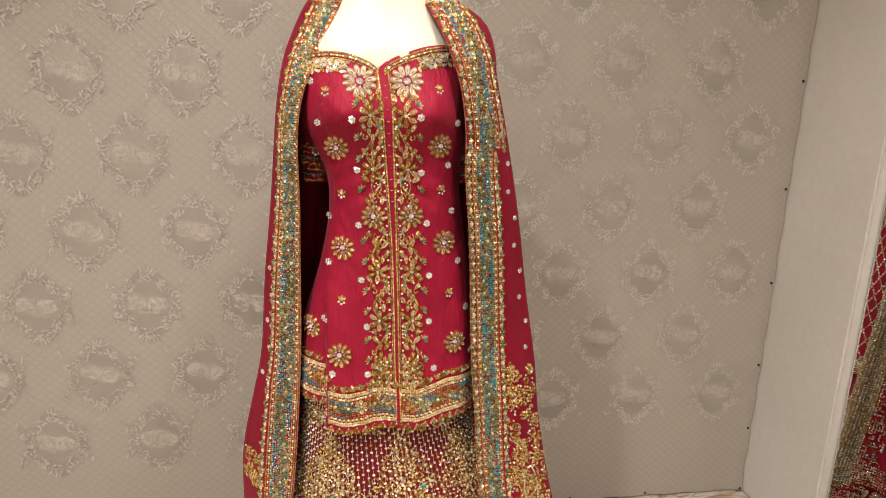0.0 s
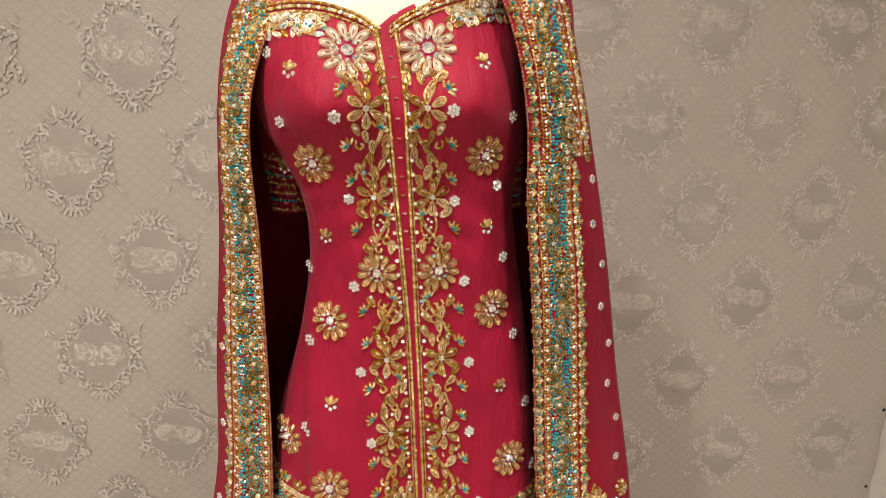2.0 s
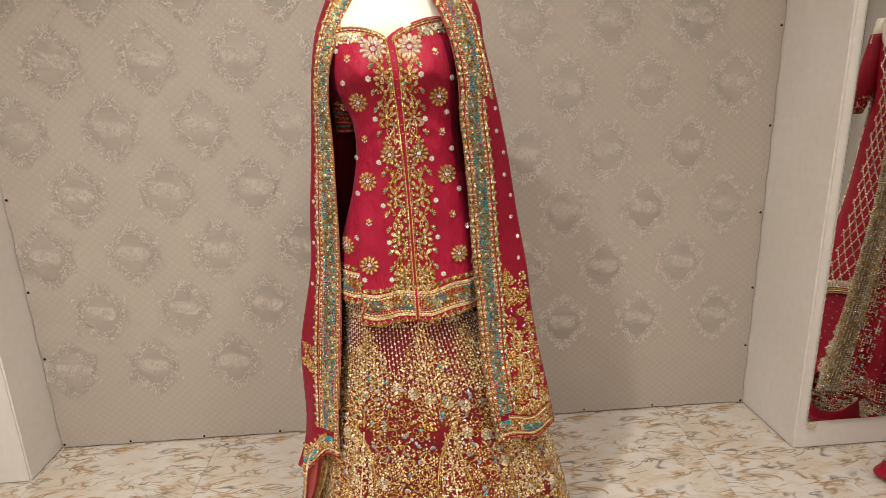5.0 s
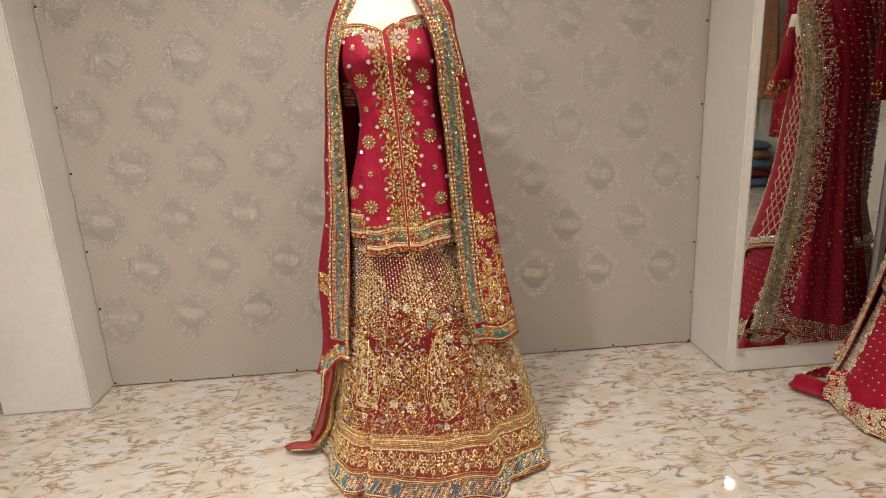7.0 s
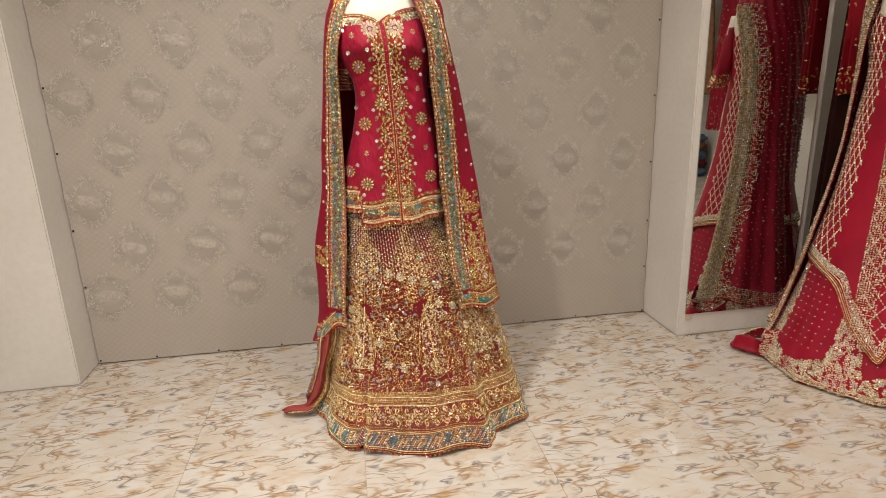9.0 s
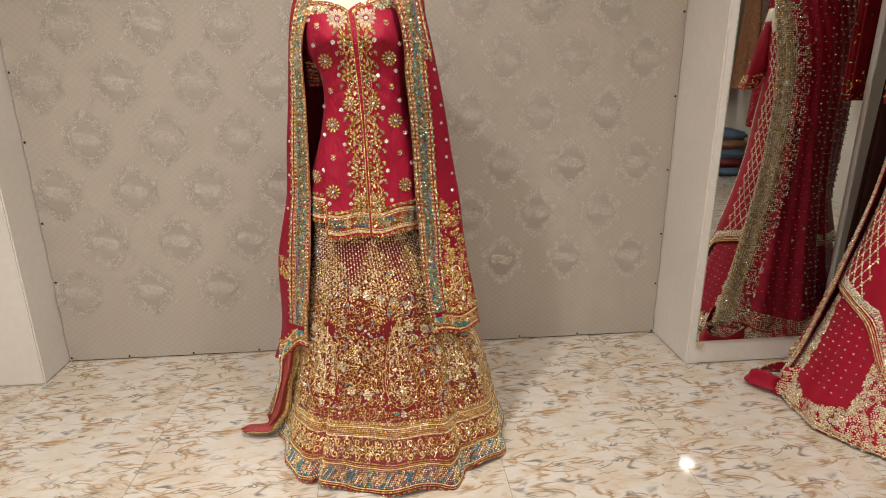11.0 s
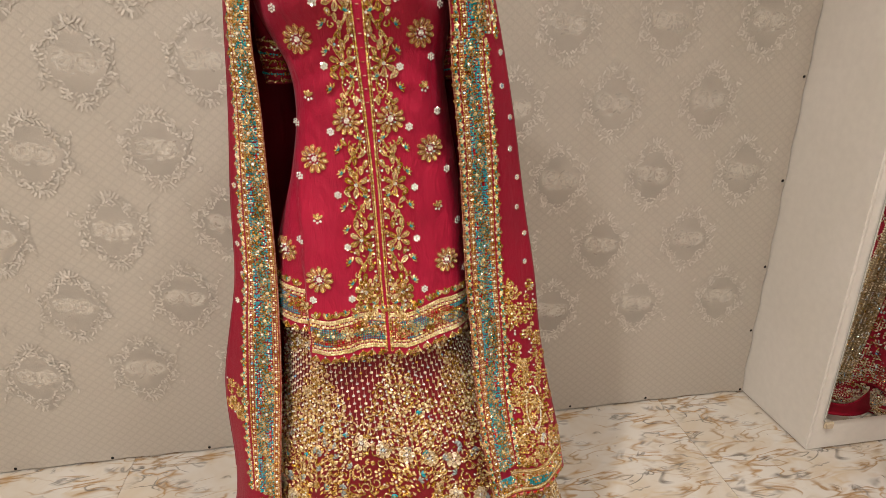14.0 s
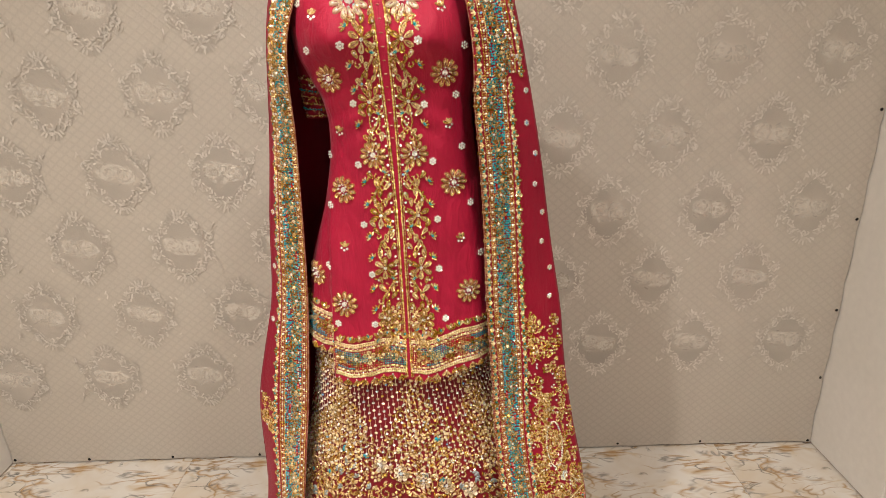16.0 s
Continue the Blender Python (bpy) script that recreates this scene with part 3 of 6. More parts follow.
SHAPES["medal"] = template([(0.5 * k * math.cos(t), 0.5 * k * math.sin(t)) for t in np.linspace(0, 2 * math.pi, 49)[:-1] for k in (1 + 0.09 * math.cos(4 * t) + 0.05 * math.cos(12 * t),)],
                           [(1.0, -0.2), (0.97, 0.8)])
for row in range(-1, 9):
    for col in range(-5, 6):
        for width in (0, 1):
            z = 0.555 + row * PITCH_Z + LIFT[width]
            x = (-0.482 if width == 0 else 0.652) + (col + 0.5 * ((row + width) % 2)) * PITCH_X
            lo, hi = (NICHE_L, SEAM) if width == 0 else (SEAM, NICHE_R)
            if lo + 0.09 < x < hi - 0.09 and 0.12 < z < CEIL - 0.15:
                medallion(cloth_needle, x, z)
cloth_needle.finish(wall_cloth, {M_FOIL.name: "brocade_weave", M_MEDAL.name: "medallion_ground", M_ROSE.name: "rose_weave"})


# ---- mirror and tape on the pier ----
mirror = holder("wall_mirror", (1.73, PIER_R_Y, 0.115), "tall frameless mirror fixed to the white pier", "mirror")
under(part("glass", box(1.457, 2.02, PIER_R_Y - 0.009, PIER_R_Y - 0.001, 0.115, 2.15, 0.0015), M_MIRROR, label="silvered mirror glass"), mirror)
under(part("clip", box(1.462, 1.492, PIER_R_Y - 0.013, PIER_R_Y - 0.001, 0.088, 0.113, 0.003), M_TAPE, label="yellowed plastic corner bracket"), mirror)


# ---- carved frame on the other pier ----
frame_thing = holder("wall_frame", (-1.60, PIER_L_Y, 1.5), "gilded wooden frame hung on the white pier", "frame")
for nm, b in (("frame_rail", (-1.70, -1.44, 1.50, 1.535)), ("frame_rail", (-1.70, -1.44, 1.98, 2.015)), ("frame_stile", (-1.475, -1.44, 1.535, 1.98)), ("frame_stile", (-1.70, -1.665, 1.535, 1.98))):
    under(part(nm, box(b[0], b[1], PIER_L_Y - 0.024, PIER_L_Y - 0.001, b[2], b[3], 0.004), M_GILT), frame_thing)
under(part("panel", box(-1.665, -1.475, PIER_L_Y - 0.012, PIER_L_Y - 0.002, 1.535, 1.98), M_BROWN), frame_thing)


# ---- ceiling lights, out of view, most added as fill ----
for lx, ly, lw, ls in LAMPS:
    fix = holder("ceiling_light", (lx, ly, CEIL), "out-of-view downlight with white trim ring, assumed for key and fill light", "ceiling light", "ceiling downlights")
    bm = bmesh.new()
    r0, r1 = ls / 2 + 0.004, ls / 2 + 0.022
    rings = [[bm.verts.new((lx + r * math.cos(t), ly + r * math.sin(t), z)) for t in np.linspace(0, 2 * math.pi, 33)[:-1]] for r, z in ((r1, CEIL - 0.001), (r1 - 0.004, CEIL - 0.008), (r0, CEIL - 0.008), (r0, CEIL - 0.001))]
    for p, q in zip(rings, rings[1:]):
        for i in range(32):
            bm.faces.new((p[i], p[(i + 1) % 32], q[(i + 1) % 32], q[i]))
    under(part("trim_ring", bm, M_PLASTER, smooth=True), fix)
    bm = bmesh.new()
    bmesh.ops.create_circle(bm, cap_ends=True, radius=ls / 2, segments=32, matrix=Matrix.Translation((lx, ly, CEIL - 0.004)))
    under(part("lens", bm, M_GLOW), fix)


# ---- the main outfit ----
def torso_cx(z):
    return knots(z, (0.74, 0.055), (0.94, 0.06), (1.07, 0.072), (1.18, 0.073), (1.26, 0.066), (1.36, 0.05), (1.5, 0.042))


def torso_a(z):
    return knots(z, (0.74, 0.192), (0.94, 0.178), (1.07, 0.152), (1.18, 0.134), (1.25, 0.134), (1.34, 0.160), (1.42, 0.158), (1.5, 0.145))


def torso_b(z):
    return knots(z, (0.74, 0.140), (0.90, 0.108), (1.05, 0.098), (1.18, 0.095), (1.26, 0.094), (1.34, 0.100), (1.42, 0.085), (1.5, 0.065))


TORSO_Y = 1.165


def torso_front(x, z):
    """The front of the fitted tunic over the form, with the bust and soft pulls in the silk."""
    q = max(-0.999, min(0.999, (x - torso_cx(z)) / torso_a(z)))
    flat = 2.3 + 3.0 * max(0.0, min(1.0, (1.12 - z) / 0.3))
    y = TORSO_Y - torso_b(z) * (1 - abs(q) ** flat) ** 0.55
    for bx in (-0.028, 0.128):
        y -= 0.044 * math.exp(-((x - bx) / 0.052) ** 2) * math.exp(-((z - 1.362) / (0.058 if z > 1.362 else 0.038)) ** 2)
    low = max(0.0, min(1.0, (1.15 - z) / 0.3))
    y += 0.004 * low * math.sin(x * 46 + 1.5 * math.sin(z * 7)) + 0.0030 * noise.noise((x * 30, z * 13, 1.0)) + 0.0022 * noise.noise((x * 70 + z * 25, z * 30, 4.0)) + 0.0016 * low * noise.noise((x * 60, z * 7, 8.0))
    y -= 0.002 * math.exp(-((z - 1.24) / 0.06) ** 2) * math.sin((z + 0.6 * abs(x - 0.06)) * 130) * (abs(q) > 0.25)
    if z < 1.12:                  # the front width lies over the side width
        y += 0.012 * min(1, (1.12 - z) / 0.05) * max(0, min(1, (-0.066 - x) / 0.003))
    return y


def hem_z(x):
    side = max(0, min(1, (-0.066 - x) / 0.003))
    return (0.751 + 0.10 * max(0, x - 0.06) + 0.004 * math.sin(x * 46)) * (1 - side) + 0.797 * side


def neck_z(x):
    return knots(x, (-0.15, 1.468), (-0.085, 1.468), (-0.049, 1.470), (-0.013, 1.464), (0.017, 1.453), (0.040, 1.440), (0.061, 1.454), (0.112, 1.476), (0.162, 1.488), (0.25, 1.49))


tunic = holder("tunic", (0.06, 1.12, 0.75), "crimson silk long tunic with gold and crystal embroidery", "tunic")
silk_surface = Surface(lambda x, z: (x, torso_front(x, z), z))


def tunic_point(q, f):
    """q from -1 to 1 across the front, f from hem to neckline."""
    a0, c0 = 0.185, 0.055
    x0 = c0 + a0 * q
    z0, z1 = hem_z(x0), neck_z(c0 + 0.15 * q)
    z = z0 + (z1 - z0) * f
    x = torso_cx(z) + torso_a(z) * q
    return (x, torso_front(x, z), z)


sheet("front_width", tunic_point, np.concatenate([np.linspace(-0.998, -0.70, 16), np.linspace(-0.69, -0.60, 14), np.linspace(-0.59, 0.998, 70)]), np.linspace(0, 1, 120), M_SILK, tunic, "crimson silk front", 0.0015)
sheet("back_width", lambda t, z: (torso_cx(z) + torso_a(z) * math.cos(t) * 0.998, TORSO_Y + 0.9 * torso_b(z) * math.sin(t), z),
      np.linspace(0, math.pi, 30), np.linspace(0.79, 1.47, 50), M_SILK, tunic, "crimson silk back", 0.0015)


def sleeve(side):
    sx = -0.108 if side < 0 else 0.192

    def fn(t, f):
        z = 1.475 - 0.255 * f
        x = sx + (0.020 if side < 0 else 0.010) * f
        r = 0.036 * (1 - 0.15 * f) * (0.35 + 0.65 * min(1, f * 4))
        return (x + r * math.cos(t) * 0.85, TORSO_Y + 0.035 + 0.03 * f + r * math.sin(t) * 1.15, z + 0.02 * math.cos(t) * side * (1 - f))
    ob = sheet("sleeve", fn, np.linspace(0, 2 * math.pi, 25)[:-1], np.linspace(0, 1, 24), M_NET, tunic, "sheer crimson sleeve with beaded cuff", 0.001, True, 1.0)
    nd = Needle(Surface(fn, -1, lambda a, b: 1 / 0.036))
    nd.s = Surface(lambda a, b: fn(a, (1.475 - b) / 0.255), 1, lambda a, b: 1 / 0.036)
    for t in np.arange(0, 2 * math.pi, 0.19):
        for z, m, s in ((1.225, M_GOLD, 0.006), (1.237, M_TEAL, 0.005), (1.247, M_GOLD, 0.008), (1.259, M_GOLD, 0.007), (1.27, M_TEAL, 0.005), (1.28, M_GOLD, 0.006), (1.291, M_GOLD, 0.009)):
            nd.put("leaf" if m is M_GOLD else "bead", m, t, z, s, s * 0.7, 0.002, t * 7)
    for q in range(150):
        nd.put("leaf", M_ANTIQUE, rng.uniform(0, 6.28), rng.uniform(1.222, 1.296), 0.010, 0.005, 0.002, rng.uniform(0, 3))
    nd.finish(tunic, {M_ANTIQUE.name: "cuff_lace", M_GOLD.name: "cuff_embroidery", M_TEAL.name: "cuff_beadwork"})


sleeve(-1)
sleeve(1)


def seam_x(z):
    return knots(z, (0.75, 0.0745), (0.906, 0.0705), (1.049, 0.067), (1.169, 0.062), (1.307, 0.054), (1.387, 0.049), (1.44, 0.0415))


def flower_motif(x, z, r, petals, white=False):
    """A round flower: a set stone ringed by beads, and wired petals with a slit of the ground showing."""
    nd = Needle(silk_surface)
    nd.put("gem", M_CRYSTAL, x, z, r * 0.46, r * 0.46, 0.005)
    for i in range(8):
        t = i * math.pi / 4
        nd.put("bead", M_CRYSTAL, x, z, r * 0.22, r * 0.22, 0.004, 0, r * 0.36 * math.cos(t), r * 0.36 * math.sin(t))
    lead = under(as_piece(nd, "flower_motif", None), tunic)
    lead["label"] = "silver-white stone flower" if white else "gold wire flower with crystal heart"
    for i in range(petals):
        t = 0.2 + x * 9 + 2 * math.pi * i / petals
        c, d = math.cos(t), math.sin(t)
        nd = Needle(silk_surface)
        nd.put("petal", M_SILVERGOLD if white else M_GOLD, x, z, r * 0.72, min(2 * math.pi * r * 0.78 / petals * 1.06, r * 0.75), 0.0032, t, r * 0.65 * c, r * 0.65 * d)
        nd.put("leaf", M_IVORY if white else M_GOLD_PALE, x, z, r * (0.46 if white else 0.42), r * (0.22 if white else 0.20), 0.0022, t, r * 0.70 * c, r * 0.70 * d, 0.0012 if white else 0.0005)
        nd.put("stitch", M_REDSLIT, x, z, r * 0.28, r * 0.06, 0.0024, t, r * 0.64 * c, r * 0.64 * d, 0.0020)
        if white:
            nd.put("gem", M_CRYSTAL, x, z, r * 0.13, r * 0.13, 0.0036, 0, r * 0.52 * math.cos(t + 0.26), r * 0.52 * math.sin(t + 0.26))
        as_piece(nd, "petal", lead)


for x, z, r in ((-0.042, 1.298, 0.0215), (0.150, 1.305, 0.0215), (-0.033, 1.106, 0.0215), (0.163, 1.117, 0.0215), (-0.041, 0.900, 0.0215), (0.188, 0.914, 0.0205), (-0.098, 0.940, 0.0195)):
    flower_motif(x, z, r * 1.14, 11)
for x, z in ((0.0255, 1.171), (0.0965, 1.173)):
    flower_motif(x, z, 0.0245, 11)
for x, z in ((0.001, 1.416), (0.086, 1.419)):
    flower_motif(x, z, 0.0310, 12, True)



def small_motif(name, stitch):
    nd = Needle(silk_surface)
    stitch(nd)
    made = nd.finish(tunic, {M_CRYSTAL.name: "bud_stone", M_GOLD.name: name}, kind="")
    lead = next(o for o in made if o.name.startswith(name))
    for o in made:
        if o is not lead:
            o.parent = lead
            o.matrix_parent_inverse = Matrix()


for x, z in ((-0.013, 1.350), (-0.004, 1.257), (-0.002, 1.153), (0.002, 1.047), (0.012, 0.954), (0.013, 0.861), (0.109, 1.356), (0.115, 1.254),
             (0.127, 1.158), (0.133, 1.055), (0.134, 0.962), (0.144, 0.868), (0.179, 1.178), (0.194, 1.077), (0.213, 0.980), (0.184, 1.347), (0.169, 1.267),
             (-0.088, 1.416), (-0.061, 1.074), (-0.070, 0.964), (-0.075, 1.343), (-0.060, 1.160), (0.226, 0.885), (-0.055, 0.862)):
    nd = Needle(silk_surface)
    nd.put("gem", M_CRYSTAL, x, z, 0.0048, 0.0048, 0.0028)
    lead = under(as_piece(nd, "crystal_cluster", None), tunic)
    for i in range(6):
        t = i * math.pi / 3 + 0.4
        nd = Needle(silk_surface)
        nd.put("gem", M_CRYSTAL, x, z, 0.0056, 0.0056, 0.0025, t, 0.0046 * math.cos(t), 0.0046 * math.sin(t))
        as_piece(nd, "stone", lead)
for x, z in ((-0.060, 1.396), (0.146, 1.405), (-0.034, 1.208), (0.156, 1.219), (-0.036, 1.005), (0.175, 1.015), (-0.085, 1.285)):
    small_motif("bud_sprig", lambda nd: nd.sprig(x, z, 0.013, M_GOLD, M_CRYSTAL, math.pi / 2 + (0.3 if x > 0.05 else -0.1), "petal"))

# the buttoned opening: two cords and a vine of flowers down either side
front = Needle(silk_surface)
zs = np.arange(0.757, 1.442, 0.012)
for off in (-0.0075, 0.0075):
    gap = [(seam_x(z) + off * (0.55 + 0.75 * max(0, min(1, (z - 1.10) / 0.3))), z) for z in zs]
    front.line(gap, M_GOLD, 0.0036, 0.0022, 0.0024, 0.7)
    front.line([(x + math.copysign(0.0035, off), z) for x, z in gap], M_ANTIQUE, 0.0024, 0.0016, 0.0024, -0.7)
for z in np.arange(1.20, 1.43, 0.021):
    front.put("stitch", M_ROSEGOLD, seam_x(z), z, 0.007, 0.003, 0.002)


def almond(nd, x, z, turn, size=1.0, dx=0.0, dz=0.0, eye=None):
    """A wired almond petal: gold rim, paler filling, a slit of the ground showing."""
    nd.put("petal", M_GOLD, x, z, 0.0180 * size, 0.0124 * size, 0.0034, turn, dx, dz)
    nd.put("leaf", eye or M_GOLD_PALE, x, z, 0.0095 * size, 0.0056 * size, 0.0028, turn, dx, dz, 0.0004)
    if not eye:
        nd.put("stitch", M_REDSLIT, x, z, 0.0086 * size, 0.0020, 0.0022, turn, dx, dz, 0.0020)


def teal_leaf(nd, x, z, turn, size=1.0):
    """A five-pointed leaf with teal silk in its heart."""
    for d in (-1.2, -0.6, 0.0, 0.6, 1.2):
        t = turn + d
        nd.put("leaf", M_GOLD, x, z, 0.0105 * size, 0.0046 * size, 0.0028, t, 0.0058 * size * math.cos(t), 0.0058 * size * math.sin(t))
    for d in (-0.55, 0.0, 0.55):
        t = turn + d
        nd.put("leaf", M_TEAL, x, z, 0.0062 * size, 0.0022 * size, 0.0040, t, 0.0040 * size * math.cos(t), 0.0040 * size * math.sin(t))


VINE = 0.098                      # one repeat of the vine
for side in (-1, 1):
    for rope in (0, 1):           # corded stem swinging from side to side
        stem = []
        for z in np.arange(1.398, 0.80, -0.004):
            swing = 0.5 + 0.30 * math.sin(2 * math.pi * z / VINE + 0.6)
            stem.append((seam_x(z) + side * (0.009 + 0.040 * swing + 0.0022 * rope), z))
        front.line(stem, M_GOLD if rope else M_ANTIQUE, 0.0030, 0.0026, 0.0027, 0.7)
    for n in range(7):
        top = 1.396 - n * VINE

        def vx(f, z):
            return seam_x(z) + side * (0.009 + 0.043 * f)
        z = top - 0.038           # the open flower of each repeat
        if abs(z - 1.172) > 0.035 and z > 0.80:
            for q in range(6):
                t = 0.5 + q * math.pi / 3
                almond(front, vx(0.55, z), z, t, 1.05, 0.0126 * math.cos(t), 0.0126 * math.sin(t))
            front.cluster(vx(0.55, z), z, 0.0036, M_CRYSTAL)
        for dz, f in ((0.020, 1.00), (0.060, 0.30), (0.078, 1.02)):
            z = top - dz
            if abs(z - 1.172) > 0.024 and z > 0.80:
                teal_leaf(front, vx(f, z), z, math.pi / 2 - side * (0.9 if f > 0.5 else -0.6), 1.15)
    vrng = random.Random(11)
    spots = [(0.55, 1.396 - n * VINE - 0.038, 0.019) for n in range(7)] + [(0.45, 1.172, 0.026), (0.42, 1.228, 0.016)]
    spots += [(f, 1.396 - n * VINE - dz, 0.0085) for n in range(7) for dz, f in ((0.020, 1.0), (0.060, 0.30), (0.078, 1.02))]
    for k in range(2600):         # almonds, then hooked tendrils, packed round the flowers
        z = vrng.uniform(0.80, 1.400)
        f = vrng.uniform(0.10, 0.84 + 0.16 * math.sin(2 * math.pi * z / VINE * 2))
        r = 0.0068 if k < 1500 else 0.0046
        if any((0.043 * (f - f2)) ** 2 + (z - z2) ** 2 < (r + r2) ** 2 * 0.74 for f2, z2, r2 in spots):
            continue
        spots.append((f, z, r))
        px = seam_x(z) + side * (0.009 + 0.043 * f)
        lean = math.pi / 2 - side * (1.6 * (f - 0.45) + vrng.uniform(-0.35, 0.35))
        if k < 1500:
            almond(front, px, z, lean, vrng.uniform(0.82, 1.08))
        elif k < 2100:
            front.curl(px, z, 0.0062, M_GOLD, lean, side if k % 2 else -side, 0.8, 0.0034, 0.0028, 0.0028)
        else:
            front.put("leaf", M_GOLD if k % 3 else M_ANTIQUE, px, z, 0.0100, 0.0048, 0.0030, lean + 0.6)
    for k, z in enumerate(np.arange(1.385, 0.80, -0.0165)):
        front.put("gem", M_CRYSTAL, seam_x(z) + side * 0.0125, z, 0.0052, 0.0052, 0.0036)
        if k % 3 == 0:
            front.put("gem", M_CRYSTAL, seam_x(z) + side * (0.030 + 0.016 * ((k * 5) % 4) / 3), z + 0.004, 0.0050, 0.0050, 0.004)
    # a drop paisley and the broad foot of the vine
    px, pz = seam_x(1.235) + side * 0.027, 1.228
    front.line([(px + 0.009 * math.sin(t), pz + 0.016 * math.cos(t)) for t in np.linspace(0, 2 * math.pi, 15)], M_GOLD, 0.003, 0.0024, 0.0026)
    for q in range(5):
        front.put("bead", M_CRYSTAL, px, pz, 0.0042, 0.0042, 0.003, 0, 0.004 * math.sin(q * 2.4), -0.006 + 0.004 * q * 0.8)
    for q, (dx, dz) in enumerate(((0.018, 0.862), (0.036, 0.852), (0.020, 0.882), (0.040, 0.872))):
        front.flower(seam_x(dz) + side * dx, dz, 0.0125, 6, M_GOLD, M_CRYSTAL if q % 2 else M_GOLD_PALE, q, fat=1.0, h=0.003)

# neckline: two braids with stones between, and a garland of petals below
xs = np.concatenate([np.linspace(-0.098, 0.036, 26), np.linspace(0.046, 0.185, 26)])
for i in range(len(xs) - 1):
    if i == 25:
        continue
    for d, m, w in ((-0.002, M_GOLD, 0.0034), (-0.0125, M_GOLD, 0.003)):
        front.line([(xs[i], neck_z(xs[i]) + d), (xs[i + 1], neck_z(xs[i + 1]) + d)], m, w, 0.0024, 0.0024, 0.7)
    for f in (0.25, 0.75):
        x = xs[i] + (xs[i + 1] - xs[i]) * f
        front.put("gem" if f < 0.5 else "leaf", M_CRYSTAL if f < 0.5 and i % 2 else M_GOLD, x, neck_z(x) - 0.0072, 0.0052, 0.0046, 0.003)
for i, x in enumerate(np.concatenate([np.linspace(-0.098, -0.022, 17), np.linspace(0.110, 0.184, 16)])):
    for d in range(2 + (i % 2)):
        t = rng.uniform(0, 6.28)
        front.put("petal", (M_GOLD, M_SILVERGOLD, M_CRYSTAL)[(i + d) % 3], x, neck_z(x) - 0.018 - 0.0085 * d, 0.0125, 0.0078, 0.0028, t)
    if i % 3 == 1:
        front.put("leaf", M_TEAL, x, neck_z(x) - 0.028, 0.007, 0.004, 0.0032, 0.6)
for px, s in ((-0.040, 1), (0.128, -1)):
    pz = neck_z(px) - 0.026
    for rr in (1.0, 0.62):
        front.line([(px + 0.017 * rr * math.cos(t), pz + 0.0095 * rr * math.sin(t) + 0.004 * s * math.cos(t)) for t in np.linspace(0, 2 * math.pi, 17)], M_GOLD if rr == 1 else M_CRYSTAL, 0.003, 0.0026, 0.003)
    front.put("leaf", M_TEAL, px, pz, 0.008, 0.004, 0.003)

# hem border: bands of gold braid, teal beads with gold flowers, a scalloped row above and below
xs = np.arange(-0.134, 0.2435, 0.0042)
for i, x in enumerate(xs):
    z0 = hem_z(x)
    if abs(x - seam_x(0.78)) < 0.004:
        continue
    for d in (0.016, 0.0195, 0.026, 0.0655, 0.072, 0.0755):
        front.put("stitch", M_GOLD if d in (0.026, 0.0655) and i % 2 else M_GOLD_PALE, x, z0 + d, 0.0068, 0.0058, 0.0024, 0.35)
    if i % 2:
        front.put("gem", M_CRYSTAL, x, z0 + 0.0228, 0.003, 0.003, 0.0022)
        front.put("gem", M_CRYSTAL, x, z0 + 0.0688, 0.003, 0.003, 0.0022)
    for d in np.arange(0.031, 0.063, 0.0042):
        p = math.sin(i * 0.33) + math.sin(d * 190 + i * 0.17)
        m = M_TEAL if p > 0.1 else (M_REDBEAD if (i * 5 + round(d * 900)) % 7 == 0 else M_GOLD)
        front.put("bead", m, x, z0 + d, 0.0038, 0.0038, 0.0022)
    if i % 6 == 2:
        front.flower(x, z0 + 0.0465 + 0.004 * math.sin(i), 0.0130, 6, M_GOLD_PALE if i % 10 == 2 else M_GOLD, M_CRYSTAL if i % 2 else M_GOLD_PALE, i, fat=1.0, h=0.0038)
    if i % 4 == 0:
        front.sprig(x, z0 + 0.083 + 0.003 * math.sin(i * 3.1), 0.0150, M_GOLD, None, math.pi / 2 + 0.3 * math.sin(i), "petal", 0.003)
        front.put("leaf", M_TEAL if i % 8 == 0 else M_CRYSTAL, x, z0 + 0.0880, 0.0075, 0.0045, 0.0036, math.pi / 2)
    if i % 4 == 2:
        front.sprig(x, z0 + 0.009, 0.0130, M_GOLD, None, -math.pi / 2 + 0.3 * math.sin(i), "petal", 0.003)
        front.put("gem", M_CRYSTAL, x, z0 + 0.010, 0.0034, 0.0034, 0.003)
front.finish(tunic, {M_GOLD.name: "gold_embroidery", M_GOLD_PALE.name: "pale_gold_braid", M_CRYSTAL.name: "crystal_work", M_TEAL.name: "teal_beadwork",
                     M_REDBEAD.name: "red_beadwork", M_ANTIQUE.name: "antique_filling", M_SILVERGOLD.name: "champagne_garland", M_ROSEGOLD.name: "loop_placket", M_REDSLIT.name: "crimson_slits"})


